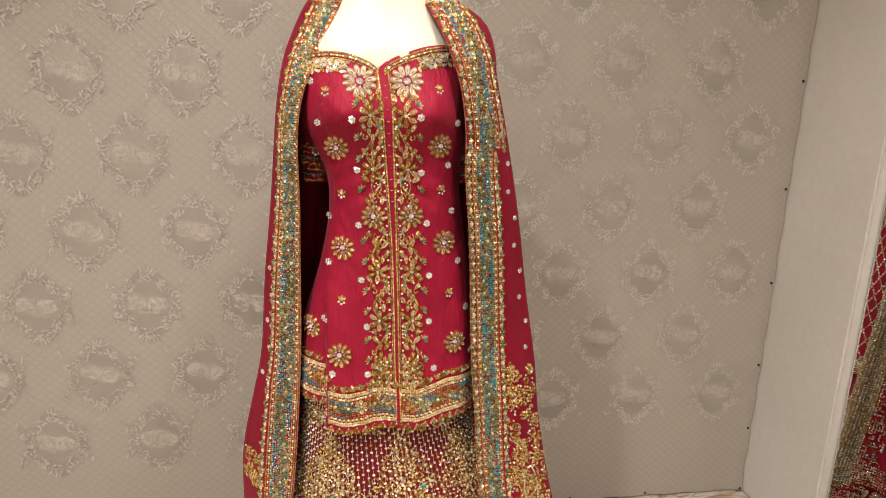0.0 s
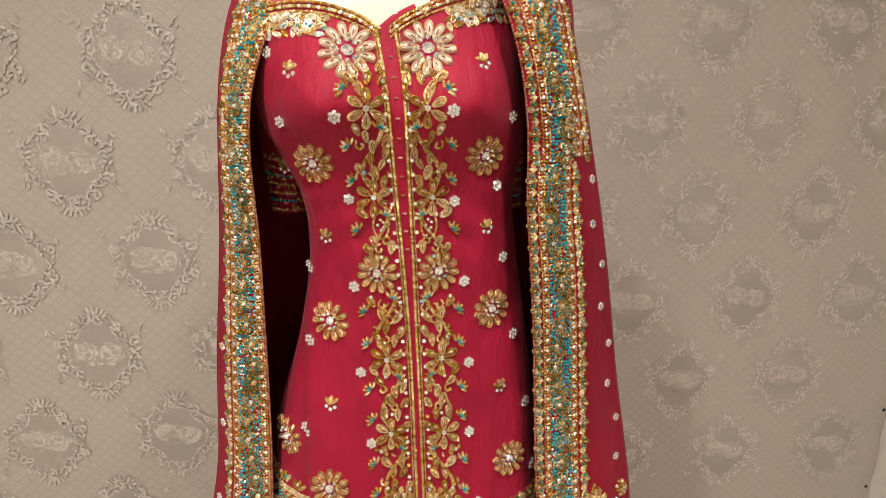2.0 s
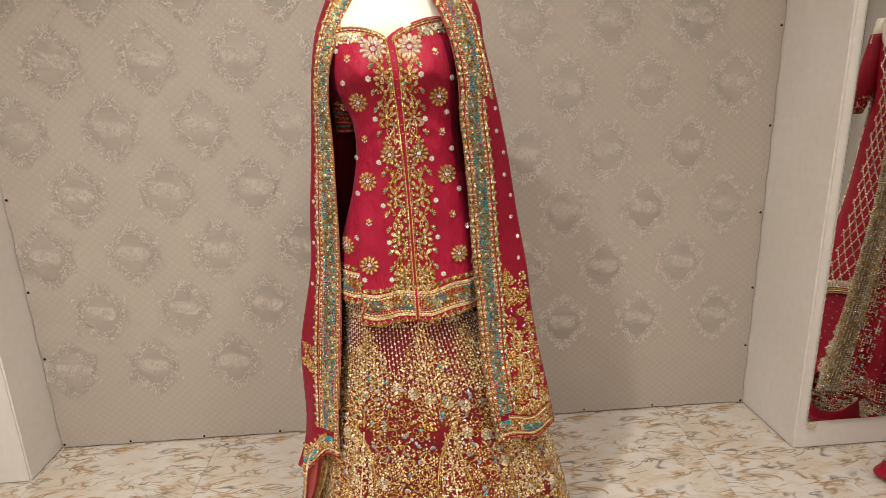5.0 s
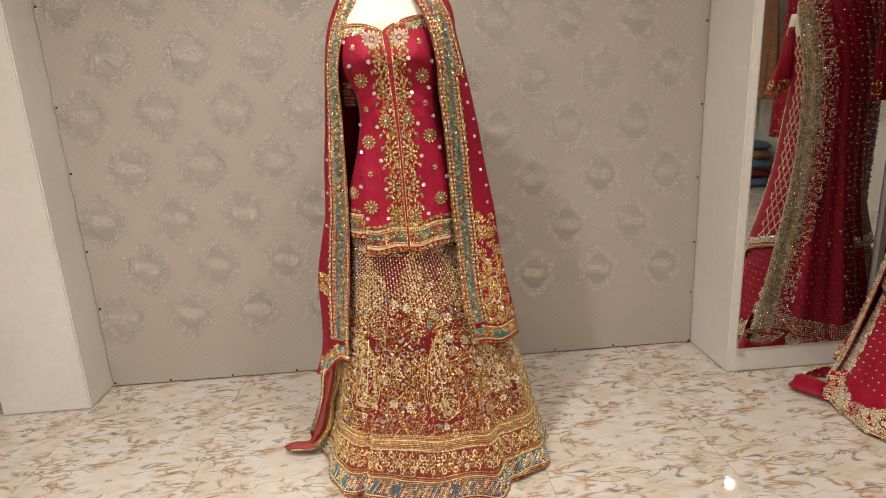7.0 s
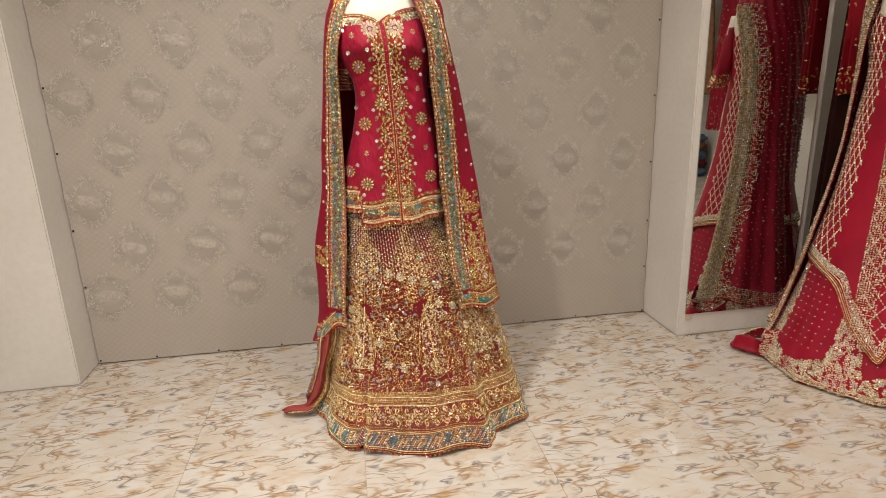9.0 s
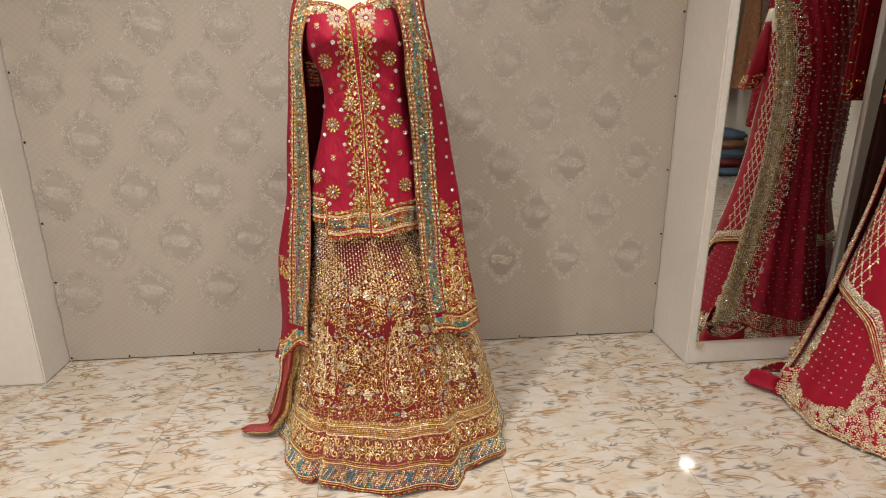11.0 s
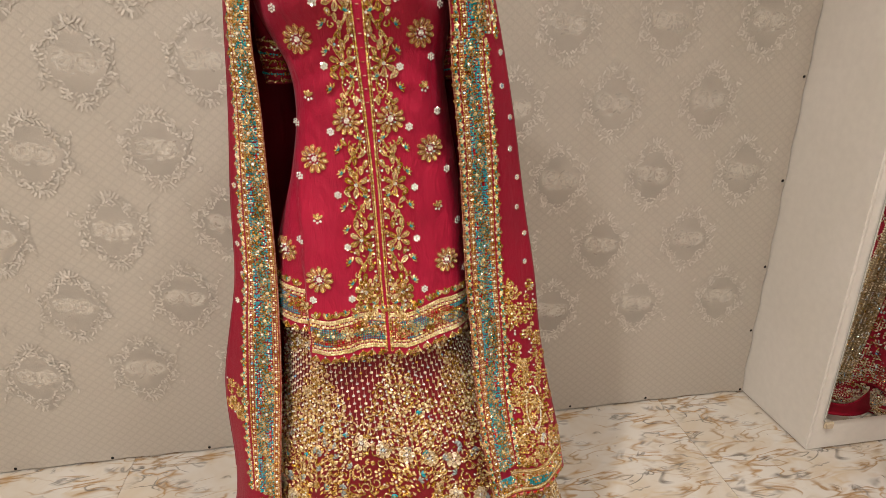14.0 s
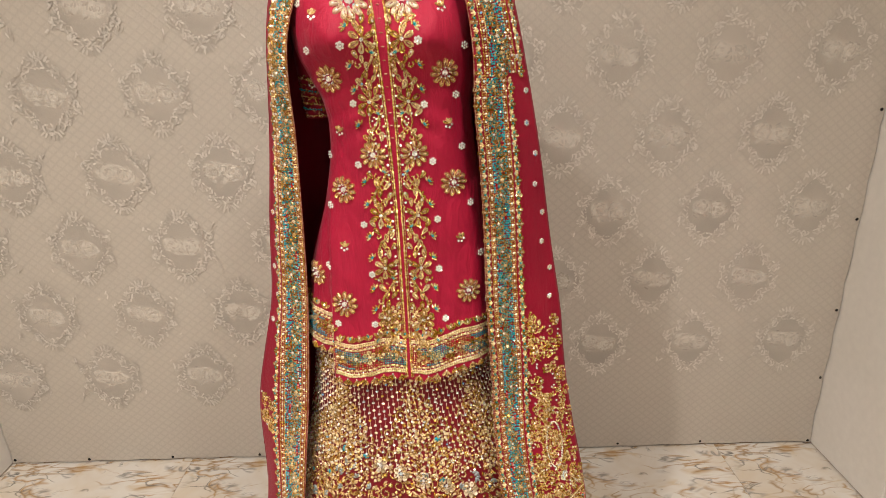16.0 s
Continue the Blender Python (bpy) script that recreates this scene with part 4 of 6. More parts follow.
# dress form: one plain mesh, body, neck with cap, pole and base
def form_mesh(name, at, scale, label, arm=False):
    bm = bmesh.new()

    def tube(profile, seg=36):
        rings = []
        for x, y, z, a, b in profile:
            rings.append([bm.verts.new((x + a * math.cos(t), y + b * math.sin(t), z)) for t in np.linspace(0, 2 * math.pi, seg + 1)[:-1]])
        for p, q in zip(rings, rings[1:]):
            for i in range(seg):
                bm.faces.new((p[i], p[(i + 1) % seg], q[(i + 1) % seg], q[i]))
        bm.faces.new(rings[0][::-1])
        bm.faces.new(rings[-1])

    body = [(torso_cx(z), TORSO_Y, z, (torso_a(z) - 0.012) * min(1, 0.72 + max(0, z - 0.85)), (torso_b(z) - 0.012) * min(1, 0.72 + max(0, z - 0.85))) for z in np.linspace(0.76, 1.42, 24)]
    body += [(0.046 + 0.009 * f, TORSO_Y + 0.012 * f, z, a, b) for f, z, a, b in (
        (0.0, 1.455, 0.144, 0.078), (0.1, 1.48, 0.138, 0.072), (0.3, 1.498, 0.128, 0.067), (0.5, 1.512, 0.118, 0.064), (0.7, 1.53, 0.107, 0.061),
        (0.9, 1.55, 0.095, 0.058), (1.0, 1.575, 0.082, 0.056), (1.0, 1.60, 0.070, 0.055), (1.0, 1.628, 0.063, 0.055))]
    tube(body)
    n_body = len(bm.faces)
    tube([(0.055, TORSO_Y + 0.012, z, r, r * 0.9) for z, r in ((1.627, 0.061), (1.632, 0.066), (1.644, 0.066), (1.654, 0.062), (1.660, 0.053))])
    n_cap = len(bm.faces)
    tube([(0.06, TORSO_Y, z, 0.016, 0.016) for z in (0.02, 0.8)], 16)
    tube([(0.06, TORSO_Y, z, r, r) for z, r in ((0.0, 0.165), (0.012, 0.165), (0.02, 0.155))], 40)
    if arm:
        tube([(-0.055 - 0.05 * f, TORSO_Y - 0.055 - 0.06 * f * f, 1.43 - 0.28 * f, r, r) for f, r in ((0, 0.034), (0.15, 0.034), (0.3, 0.033), (0.45, 0.031), (0.55, 0.029), (0.60, 0.025), (0.63, 0.018), (0.645, 0.008))], 24)
    bm.faces.ensure_lookup_table()
    for i, f in enumerate(bm.faces):
        f.smooth = True
        f.material_index = 0 if i < n_body else (1 if i < n_cap else 2)
        if arm and f.calc_center_median().z > 1.1 and i >= n_cap:
            f.material_index = 0
    ob = part(name, bm, [M_BODY, M_CAP, M_BLACK], smooth=True)
    ob.matrix_world = at
    return tagged(ob, label, "mannequin")


form_mesh("dress_form", pose(0, 0, 0), 1, "headless cream dress form with dark wooden neck cap")


# skirt
def skirt_cx(z):
    return knots(z, (0.0, 0.128), (0.3, 0.124), (0.57, 0.085), (0.74, 0.058), (0.9, 0.055))


def skirt_a(z):
    return knots(z, (0.0, 0.415), (0.06, 0.392), (0.18, 0.362), (0.3, 0.330), (0.45, 0.281), (0.57, 0.236), (0.70, 0.190), (0.82, 0.168))


def skirt_b(z):
    return knots(z, (0.0, 0.385), (0.05, 0.345), (0.12, 0.290), (0.2, 0.250), (0.35, 0.215), (0.48, 0.185), (0.60, 0.150), (0.74, 0.112), (0.82, 0.095))


def skirt_cy(z):
    return knots(z, (0.0, 1.10), (0.2, 1.14), (0.5, 1.16), (0.8, TORSO_Y))


def fold(t, z):
    """Soft flutes that deepen towards the hem, with one sharp pleat."""
    deep = max(0.0, min(1.0, (0.75 - z) / 0.75)) ** 1.5
    f = 0.030 * math.sin(7 * t + 0.6) + 0.022 * math.sin(12 * t + 2.1 + z) + 0.016 * math.sin(4 * t - 1.0)
    f += 0.055 * math.exp(-((t - 0.42) / 0.075) ** 2) - 0.05 * math.exp(-((t - 0.62) / 0.06) ** 2)
    f += 0.035 * math.exp(-((t + 0.32) / 0.10) ** 2) + 0.03 * math.exp(-((t + 0.82) / 0.09) ** 2)
    f -= 0.055 * math.exp(-((t + 0.66) / 0.035) ** 2)
    return 1 + deep * f


def skirt_point(t, z):
    g = fold(t, z)
    wave = 0.0
    if z < 0.1:
        wave = 0.012 * (0.1 - z) / 0.1 * math.sin(9 * t + 0.5)
    return (skirt_cx(z) + skirt_a(z) * g * math.sin(t), skirt_cy(z) - skirt_b(z) * g * math.cos(t), z + wave + 0.013)


def skirt_metric(t, z):
    a, b = skirt_a(z), skirt_b(z)
    return 1 / math.sqrt((a * math.cos(t)) ** 2 + (b * math.sin(t)) ** 2)


skirt = holder("skirt", (0.12, 1.10, 0.0), "long flared brick-red skirt covered in dense gold embroidery", "skirt")
sheet("skirt_cloth", skirt_point, np.linspace(-math.pi, math.pi, 361)[:-1], np.linspace(0.0, 0.82, 90), M_SKIRT, skirt, "brick-red silk ground", 0.0018, True)
sk = Needle(Surface(skirt_point, 1, skirt_metric))
srng = random.Random(21)
T0, T1 = -1.95, 1.95


def skirt_arc(z):
    """Even steps of about one metre-unit along the front at height z."""
    return lambda step: np.arange(T0, T1, step * skirt_metric(0.5, z))


# hem bands
for z, m, w in ((0.003, M_GOLD, 0.0055), (0.008, M_GOLD_PALE, 0.0055), (0.046, M_GOLD, 0.0052), (0.050, M_GOLD_PALE, 0.0052), (0.054, M_ANTIQUE, 0.0052), (0.059, M_GOLD, 0.0052)):
    for t in skirt_arc(z)(0.0052):
        sk.put("stitch", m, t, z, 0.0075, w, 0.0022, 0.4)
for z in np.arange(0.0125, 0.044, 0.0042):
    for i, t in enumerate(skirt_arc(z)(0.0056)):
        lo = abs((i * 0.0056) % 0.062 - 0.031)             # half-width from the middle of each repeat
        oval = (lo / 0.021) ** 2 + ((z - 0.0275) / 0.015) ** 2
        if oval < 1.0:
            m = (M_GOLD, M_SILVERGOLD, M_CRYSTAL)[i % 3]
        elif oval < 1.7:
            m = M_TEAL_DEEP if i % 3 else M_CRYSTAL
        else:
            m = M_TEAL if i % 3 == 0 else (M_SILVERGOLD if i % 3 == 1 else M_GOLD)
        sk.put("dot", m, t, z, 0.0060, 0.0066, 0.003)
for i, t in enumerate(skirt_arc(0.03)(0.062)):
    sk.flower(t + 0.031 * skirt_metric(0.5, 0.03), 0.0275, 0.0135, 6, M_GOLD, M_CRYSTAL, i, "leaf", fat=1.0, h=0.0042)
for i, t in enumerate(skirt_arc(0.0)(0.016)):
    sk.sprig(t, -0.002, 0.010, M_GOLD if i % 2 else M_REDBEAD, None, -math.pi / 2, "leaf", 0.003)
for z in np.arange(0.116, 0.154, 0.0046):   # broad gold band of laid threads
    for t in skirt_arc(z)(0.0078):
        k = round((z - 0.116) / 0.0046)
        sk.put("stitch", M_GOLD_PALE if k % 5 == 0 else (M_ANTIQUE if k % 3 else M_GOLD), t, z, 0.0110, 0.0066, 0.002, srng.uniform(-0.1, 0.1))
for z in (0.118, 0.134, 0.150):
    for t in skirt_arc(z)(0.012):
        sk.put("gem", M_CRYSTAL, t, z, 0.004, 0.004, 0.003)

# rows of stones on the plain yoke
for i, t in enumerate(np.arange(T0, T1, 0.052)):
    for j, z in enumerate(np.arange(0.545, 0.775, 0.0145)):
        zz = z + 0.006 * (i % 2)
        sk.put("stitch", M_SILVERGOLD, t, zz + 0.006, 0.012, 0.0011, 0.0010, math.pi / 2)
        sk.put("dot", M_CRYSTAL if (i + j) % 3 else M_SILVERGOLD, t, zz, 0.0064, 0.0078, 0.0034, math.pi / 2)

PAISLEYS = [(-1.42, 0.30, 0.9, 1), (-0.72, 0.275, 1.12, -1), (0.08, 0.262, 1.28, 1), (0.74, 0.285, 1.0, -1), (1.30, 0.30, 0.95, 1), (1.75, 0.30, 0.9, -1)]


def paisley_path(t, z, s, hand, grow):
    """The outline of a tall drop with a bent tip."""
    k = skirt_metric(t, z)
    pts = []
    for q in np.linspace(0, 2 * math.pi, 40):
        up = (1 - math.cos(q)) / 2
        x = 0.047 * s * grow * math.sin(q) * (1 - 0.62 * up) * (1.25 - 0.3 * up)
        y = -0.055 * s * grow + 0.215 * s * up * (0.72 + 0.28 * grow)
        x += hand * 0.030 * s * max(0, up - 0.6) ** 2 * 6
        pts.append((t + x * k, z + y))
    return pts


taken = []
for t, z, s, hand in PAISLEYS:
    for g, m, w in ((1.0, M_GOLD, 0.0046), (0.88, M_ANTIQUE, 0.0036), (0.70, M_GOLD, 0.004), (0.42, M_ANTIQUE, 0.0036)):
        sk.line(paisley_path(t, z, s, hand, g), m, w, 0.0026, 0.0042)
    pts = paisley_path(t, z, s, hand, 0.56)
    for a, b in pts[::2]:
        sk.put("gem", M_CRYSTAL, a, b, 0.0046, 0.0046, 0.003)
    for q in np.arange(-0.03, 0.15 * s, 0.0075):
        sk.put("leaf", M_GOLD_PALE, t, z + q, 0.009, 0.006, 0.0028, math.pi / 2 + 0.6 * math.sin(q * 400))
    sk.flower(t, z - 0.02, 0.017, 8, M_GOLD, M_CRYSTAL, 0, "leaf", hearts=6, h=0.004)
    sk.cluster(t, z - 0.068 * s, 0.010, M_CRYSTAL)
    pts = paisley_path(t, z, s, hand, 1.22)
    for a, b in pts[::1]:
        sk.put("leaf", M_GOLD, a, b, 0.010, 0.0055, 0.0026, srng.uniform(0, 3.1))
    for q in np.arange(-0.055, 0.165, 0.012):
        for w in np.arange(-0.05, 0.051, 0.012):
            up = (q + 0.055) / 0.22
            if abs(w) < 0.050 * s * (1 - 0.62 * up):
                taken.append((t + w * skirt_metric(t, z), z + q * s))
    for q in range(460):           # packed stitches inside the drop
        up = srng.random() ** 1.3
        w = 0.040 * s * (1 - 0.66 * up) * srng.uniform(-1, 1)
        sk.put("leaf", srng.choice((M_GOLD, M_GOLD, M_GOLD_PALE, M_SILVERGOLD, M_CRYSTAL)), t, z - 0.045 * s + 0.19 * s * up, 0.0095, 0.0055, 0.003, srng.uniform(0, 3.1), w + hand * 0.03 * s * max(0, up - 0.6) ** 2 * 6, 0)
    # tree of leaves rising from the tip onto the yoke
    top = z + 0.165 * s
    for q in range(26):
        f = q / 25
        zz = top + (0.70 - top) * f
        sk.put("leaf", M_ANTIQUE, t, zz, 0.014, 0.0055, 0.0026, math.pi / 2)
        for side in (-1, 1):
            reach = 0.05 * (1 - f) ** 0.8 + 0.012
            for r in np.arange(0.010, reach, 0.0092):
                sk.put("leaf", M_GOLD if srng.random() < 0.7 else M_GOLD_PALE, t, zz, 0.012, 0.0062, 0.0028, math.pi / 2 - side * (0.6 + r * 12), side * r, -r * 0.3 + srng.uniform(-0.004, 0.004))


def crowded(cells, t, z, r, size=0.02):
    s = t / skirt_metric(0.5, 0.35)
    i, j = int(s // size), int(z // size)
    for p in range(i - 1, i + 2):
        for q in range(j - 1, j + 2):
            for s2, z2, r2 in cells.get((p, q), ()):
                if (s - s2) ** 2 + (z - z2) ** 2 < ((r + r2) * 0.43) ** 2:
                    return True
    cells.setdefault((i, j), []).append((s, z, r))
    return False


cells = {}
for t, z in taken:
    cells.setdefault((int((t / skirt_metric(0.5, 0.35)) // 0.02), int(z // 0.02)), []).append((t / skirt_metric(0.5, 0.35), z, 0.012))


def fill_top(t):
    """How high the gold climbs: peaks over each paisley, dips between, where the yoke's stones show."""
    near = min(abs(t - p[0]) for p in PAISLEYS)
    return 0.725 - 0.33 * min(near, 0.40)


for k in range(34):                # large stone flowers scattered over the ground
    t, z = -1.5 + 3.0 * ((k * 0.618) % 1), 0.17 + 0.40 * ((k * 0.754 + 0.1) % 1)
    if not crowded(cells, t, z, 0.024):
        sk.flower(t, z, 0.0155, 7, M_SILVERGOLD, M_CRYSTAL, k, "petal", hearts=6, h=0.004)
for k in range(150):               # grey-blue leaf sprays
    t, z = srng.uniform(-1.6, 1.6), srng.uniform(0.16, 0.56)
    if not crowded(cells, t, z, 0.014):
        sk.sprig(t, z, 0.0135, M_SLATE, None, srng.uniform(0, 6.28), "leaf", 0.003)
for attempt in range(90000):       # flowers, curls, leaves and stones packed between the paisleys
    t = srng.uniform(T0, T1)
    z = srng.uniform(0.066, 0.71)
    if 0.113 < z < 0.155 or z > fill_top(t):
        continue
    big = attempt < 5000
    if attempt >= 22000 and z > 0.40 and attempt % 5:     # fine work thins out on the upper skirt
        continue
    r = 0.0165 if big else (0.0095 if attempt < 22000 else 0.0052)
    if crowded(cells, t, z, r * (1.4 if z > 0.40 else 0.97)):
        continue
    kind = srng.random()
    if big:
        if kind < 0.35:
            sk.flower(t, z, 0.0120, 6, M_GOLD if kind < 0.25 else M_GOLD_PALE, M_CRYSTAL if kind < 0.2 else M_ANTIQUE, srng.uniform(0, 6), "leaf", fat=1.1, h=0.003)
        else:
            u, hand = srng.uniform(0, 6.28), srng.choice((-1, 1))
            sk.curl(t, z, 0.0120, M_GOLD if kind < 0.6 else M_ANTIQUE, u, hand, 1.1, 0.0036, 0.0032, 0.003)
            for q in (0.0, 1.4, 2.6):
                v = u + hand * q
                sk.put("leaf", M_ANTIQUE, t, z, 0.0105, 0.0060, 0.003, v + 0.8 * hand, 0.0145 * math.cos(v), 0.0145 * math.sin(v))
    elif attempt < 22000:
        u = srng.uniform(0, 6.28)
        if kind < 0.78:
            sk.sprig(t, z, 0.0112, M_GOLD if kind < 0.35 else M_ANTIQUE, None, u, "leaf", 0.0028)
        elif kind < 0.87:
            sk.sprig(t, z, 0.0120, M_TEAL if kind < 0.80 else M_GOLD_PALE, None, u, "leaf", 0.0028)
        else:
            sk.cluster(t, z, 0.0048, M_CRYSTAL if kind > 0.93 else M_GOLD)
    else:
        sk.put("dot" if kind < 0.36 else "leaf", M_CRYSTAL if kind < 0.36 else (M_ANTIQUE if kind < 0.6 else M_GOLD), t, z, 0.0085 if kind >= 0.36 else 0.0052, 0.0048 if kind >= 0.36 else 0.0052, 0.0028, srng.uniform(0, 3.1))
for i, t in enumerate(skirt_arc(0.086)(0.034)):     # flower band over the beaded hem
    sk.flower(t, 0.086, 0.0150, 7, M_GOLD, M_CRYSTAL, i, "leaf", fat=1.1, hearts=5, h=0.0036)
    for d in (0.073, 0.101):
        sk.curl(t + 0.017 * skirt_metric(0.5, 0.09), d, 0.010, M_GOLD_PALE, i, 1 if d < 0.09 else -1, 1.0, 0.0042, 0.0034, 0.003)
# panel seams: a bare red line edged with stones
for t0 in (-0.50, 0.30, 0.95, -1.2):
    for z in np.arange(0.160, 0.74, 0.0085):
        sk.put("gem", M_CRYSTAL, t0 + 0.03 * (0.74 - z), z, 0.0036, 0.0036, 0.0026)
for i, t in enumerate(np.arange(T0, T1, 0.16)):   # garland under the tunic's hem
    sk.flower(t, 0.738 + 0.008 * math.sin(i * 2.2), 0.016, 7, M_GOLD, M_CRYSTAL, i, "leaf", hearts=6, h=0.0035)
    sk.curl(t + 0.07, 0.742, 0.011, M_GOLD, 0.5, 1, 1.0, 0.0034, 0.0036, 0.0026)
    sk.sprig(t + 0.05, 0.722, 0.010, M_GOLD, None, -1.2, "leaf")
    sk.sprig(t + 0.09, 0.724, 0.010, M_GOLD, None, -1.9, "leaf")
sk.finish(skirt, {M_GOLD.name: "gold_embroidery", M_GOLD_PALE.name: "pale_gold_embroidery", M_ANTIQUE.name: "antique_gold_embroidery", M_CRYSTAL.name: "crystal_work", M_TEAL.name: "teal_beadwork", M_TEAL_DEEP.name: "deep_teal_beadwork", M_REDBEAD.name: "red_fringe", M_SILVERGOLD.name: "champagne_band", M_SLATE.name: "slate_sprays"})


# long scarf over both shoulders
def scarf_in(side, z):
    if side < 0:
        return knots(z, (0.30, -0.150), (0.45, -0.152), (0.56, -0.142), (0.67, -0.131), (0.87, -0.120), (1.17, -0.114), (1.36, -0.108), (1.447, -0.082), (1.535, -0.042), (1.60, -0.018), (1.66, 0.004))
    return knots(z, (0.38, 0.268), (0.45, 0.258), (0.55, 0.242), (0.65, 0.233), (0.76, 0.229), (0.86, 0.222), (1.06, 0.214), (1.15, 0.208), (1.25, 0.199), (1.34, 0.196), (1.433, 0.180), (1.519, 0.148), (1.57, 0.120), (1.63, 0.098), (1.66, 0.088))


def scarf_out(side, z):
    if side < 0:
        return knots(z, (0.30, -0.285), (0.36, -0.266), (0.45, -0.256), (0.56, -0.249), (0.67, -0.243), (0.77, -0.227), (0.87, -0.207), (1.07, -0.188), (1.27, -0.167), (1.40, -0.152), (1.47, -0.140), (1.50, -0.130), (1.54, -0.114), (1.57, -0.098), (1.60, -0.066), (1.63, -0.034), (1.66, -0.010))
    return knots(z, (0.38, 0.446), (0.45, 0.427), (0.55, 0.413), (0.65, 0.398), (0.76, 0.380), (0.86, 0.369), (1.06, 0.339), (1.25, 0.306), (1.34, 0.288), (1.435, 0.268), (1.50, 0.262), (1.544, 0.246), (1.57, 0.214), (1.60, 0.166), (1.63, 0.122), (1.66, 0.098))


def scarf_yin(side, z):
    if side < 0:
        return knots(z, (0.30, 1.015), (0.5, 1.045), (0.75, 1.085), (0.9, 1.11), (1.2, 1.12), (1.40, 1.105), (1.5, 1.140), (1.6, 1.175), (1.66, 1.20))
    return knots(z, (0.38, 0.950), (0.5, 0.965), (0.75, 1.040), (1.0, 1.070), (1.3, 1.075), (1.42, 1.080), (1.5, 1.105), (1.6, 1.165), (1.66, 1.20))


def scarf_width(side, z):
    dx = scarf_out(side, z) - scarf_in(side, z)
    dy = knots(z, (0.3, 0.10), (0.6, 0.07), (1.0, 0.055), (1.45, 0.06), (1.56, 0.06), (1.66, 0.03))
    return math.hypot(dx, dy), dx, dy


def scarf_point(side, a, z):
    w, dx, dy = scarf_width(side, z)
    s = a / w
    low = max(0, min(1, (1.3 - z) / 0.8))
    bow = 0.007 * math.sin(s * math.pi) + 0.005 * low * math.sin(s * 9 + z * 3) + 0.003 * low * noise.noise((s * 4, z * 6, side))
    return (scarf_in(side, z) + dx * s + 0.004 * low * math.sin(z * 17) * s, scarf_yin(side, z) + dy * abs(s) ** 1.5 - bow, z)


def scarf_bottom(side, s):
    return (0.372 - 0.055 * s + 0.02 * math.sin(s * 5)) if side < 0 else (0.432 - 0.012 * s + 0.006 * math.sin(s * 8))


scarf = holder("scarf", (0.05, 1.12, 0.4), "sheer crimson bridal scarf with wide gold beaded border", "scarf")


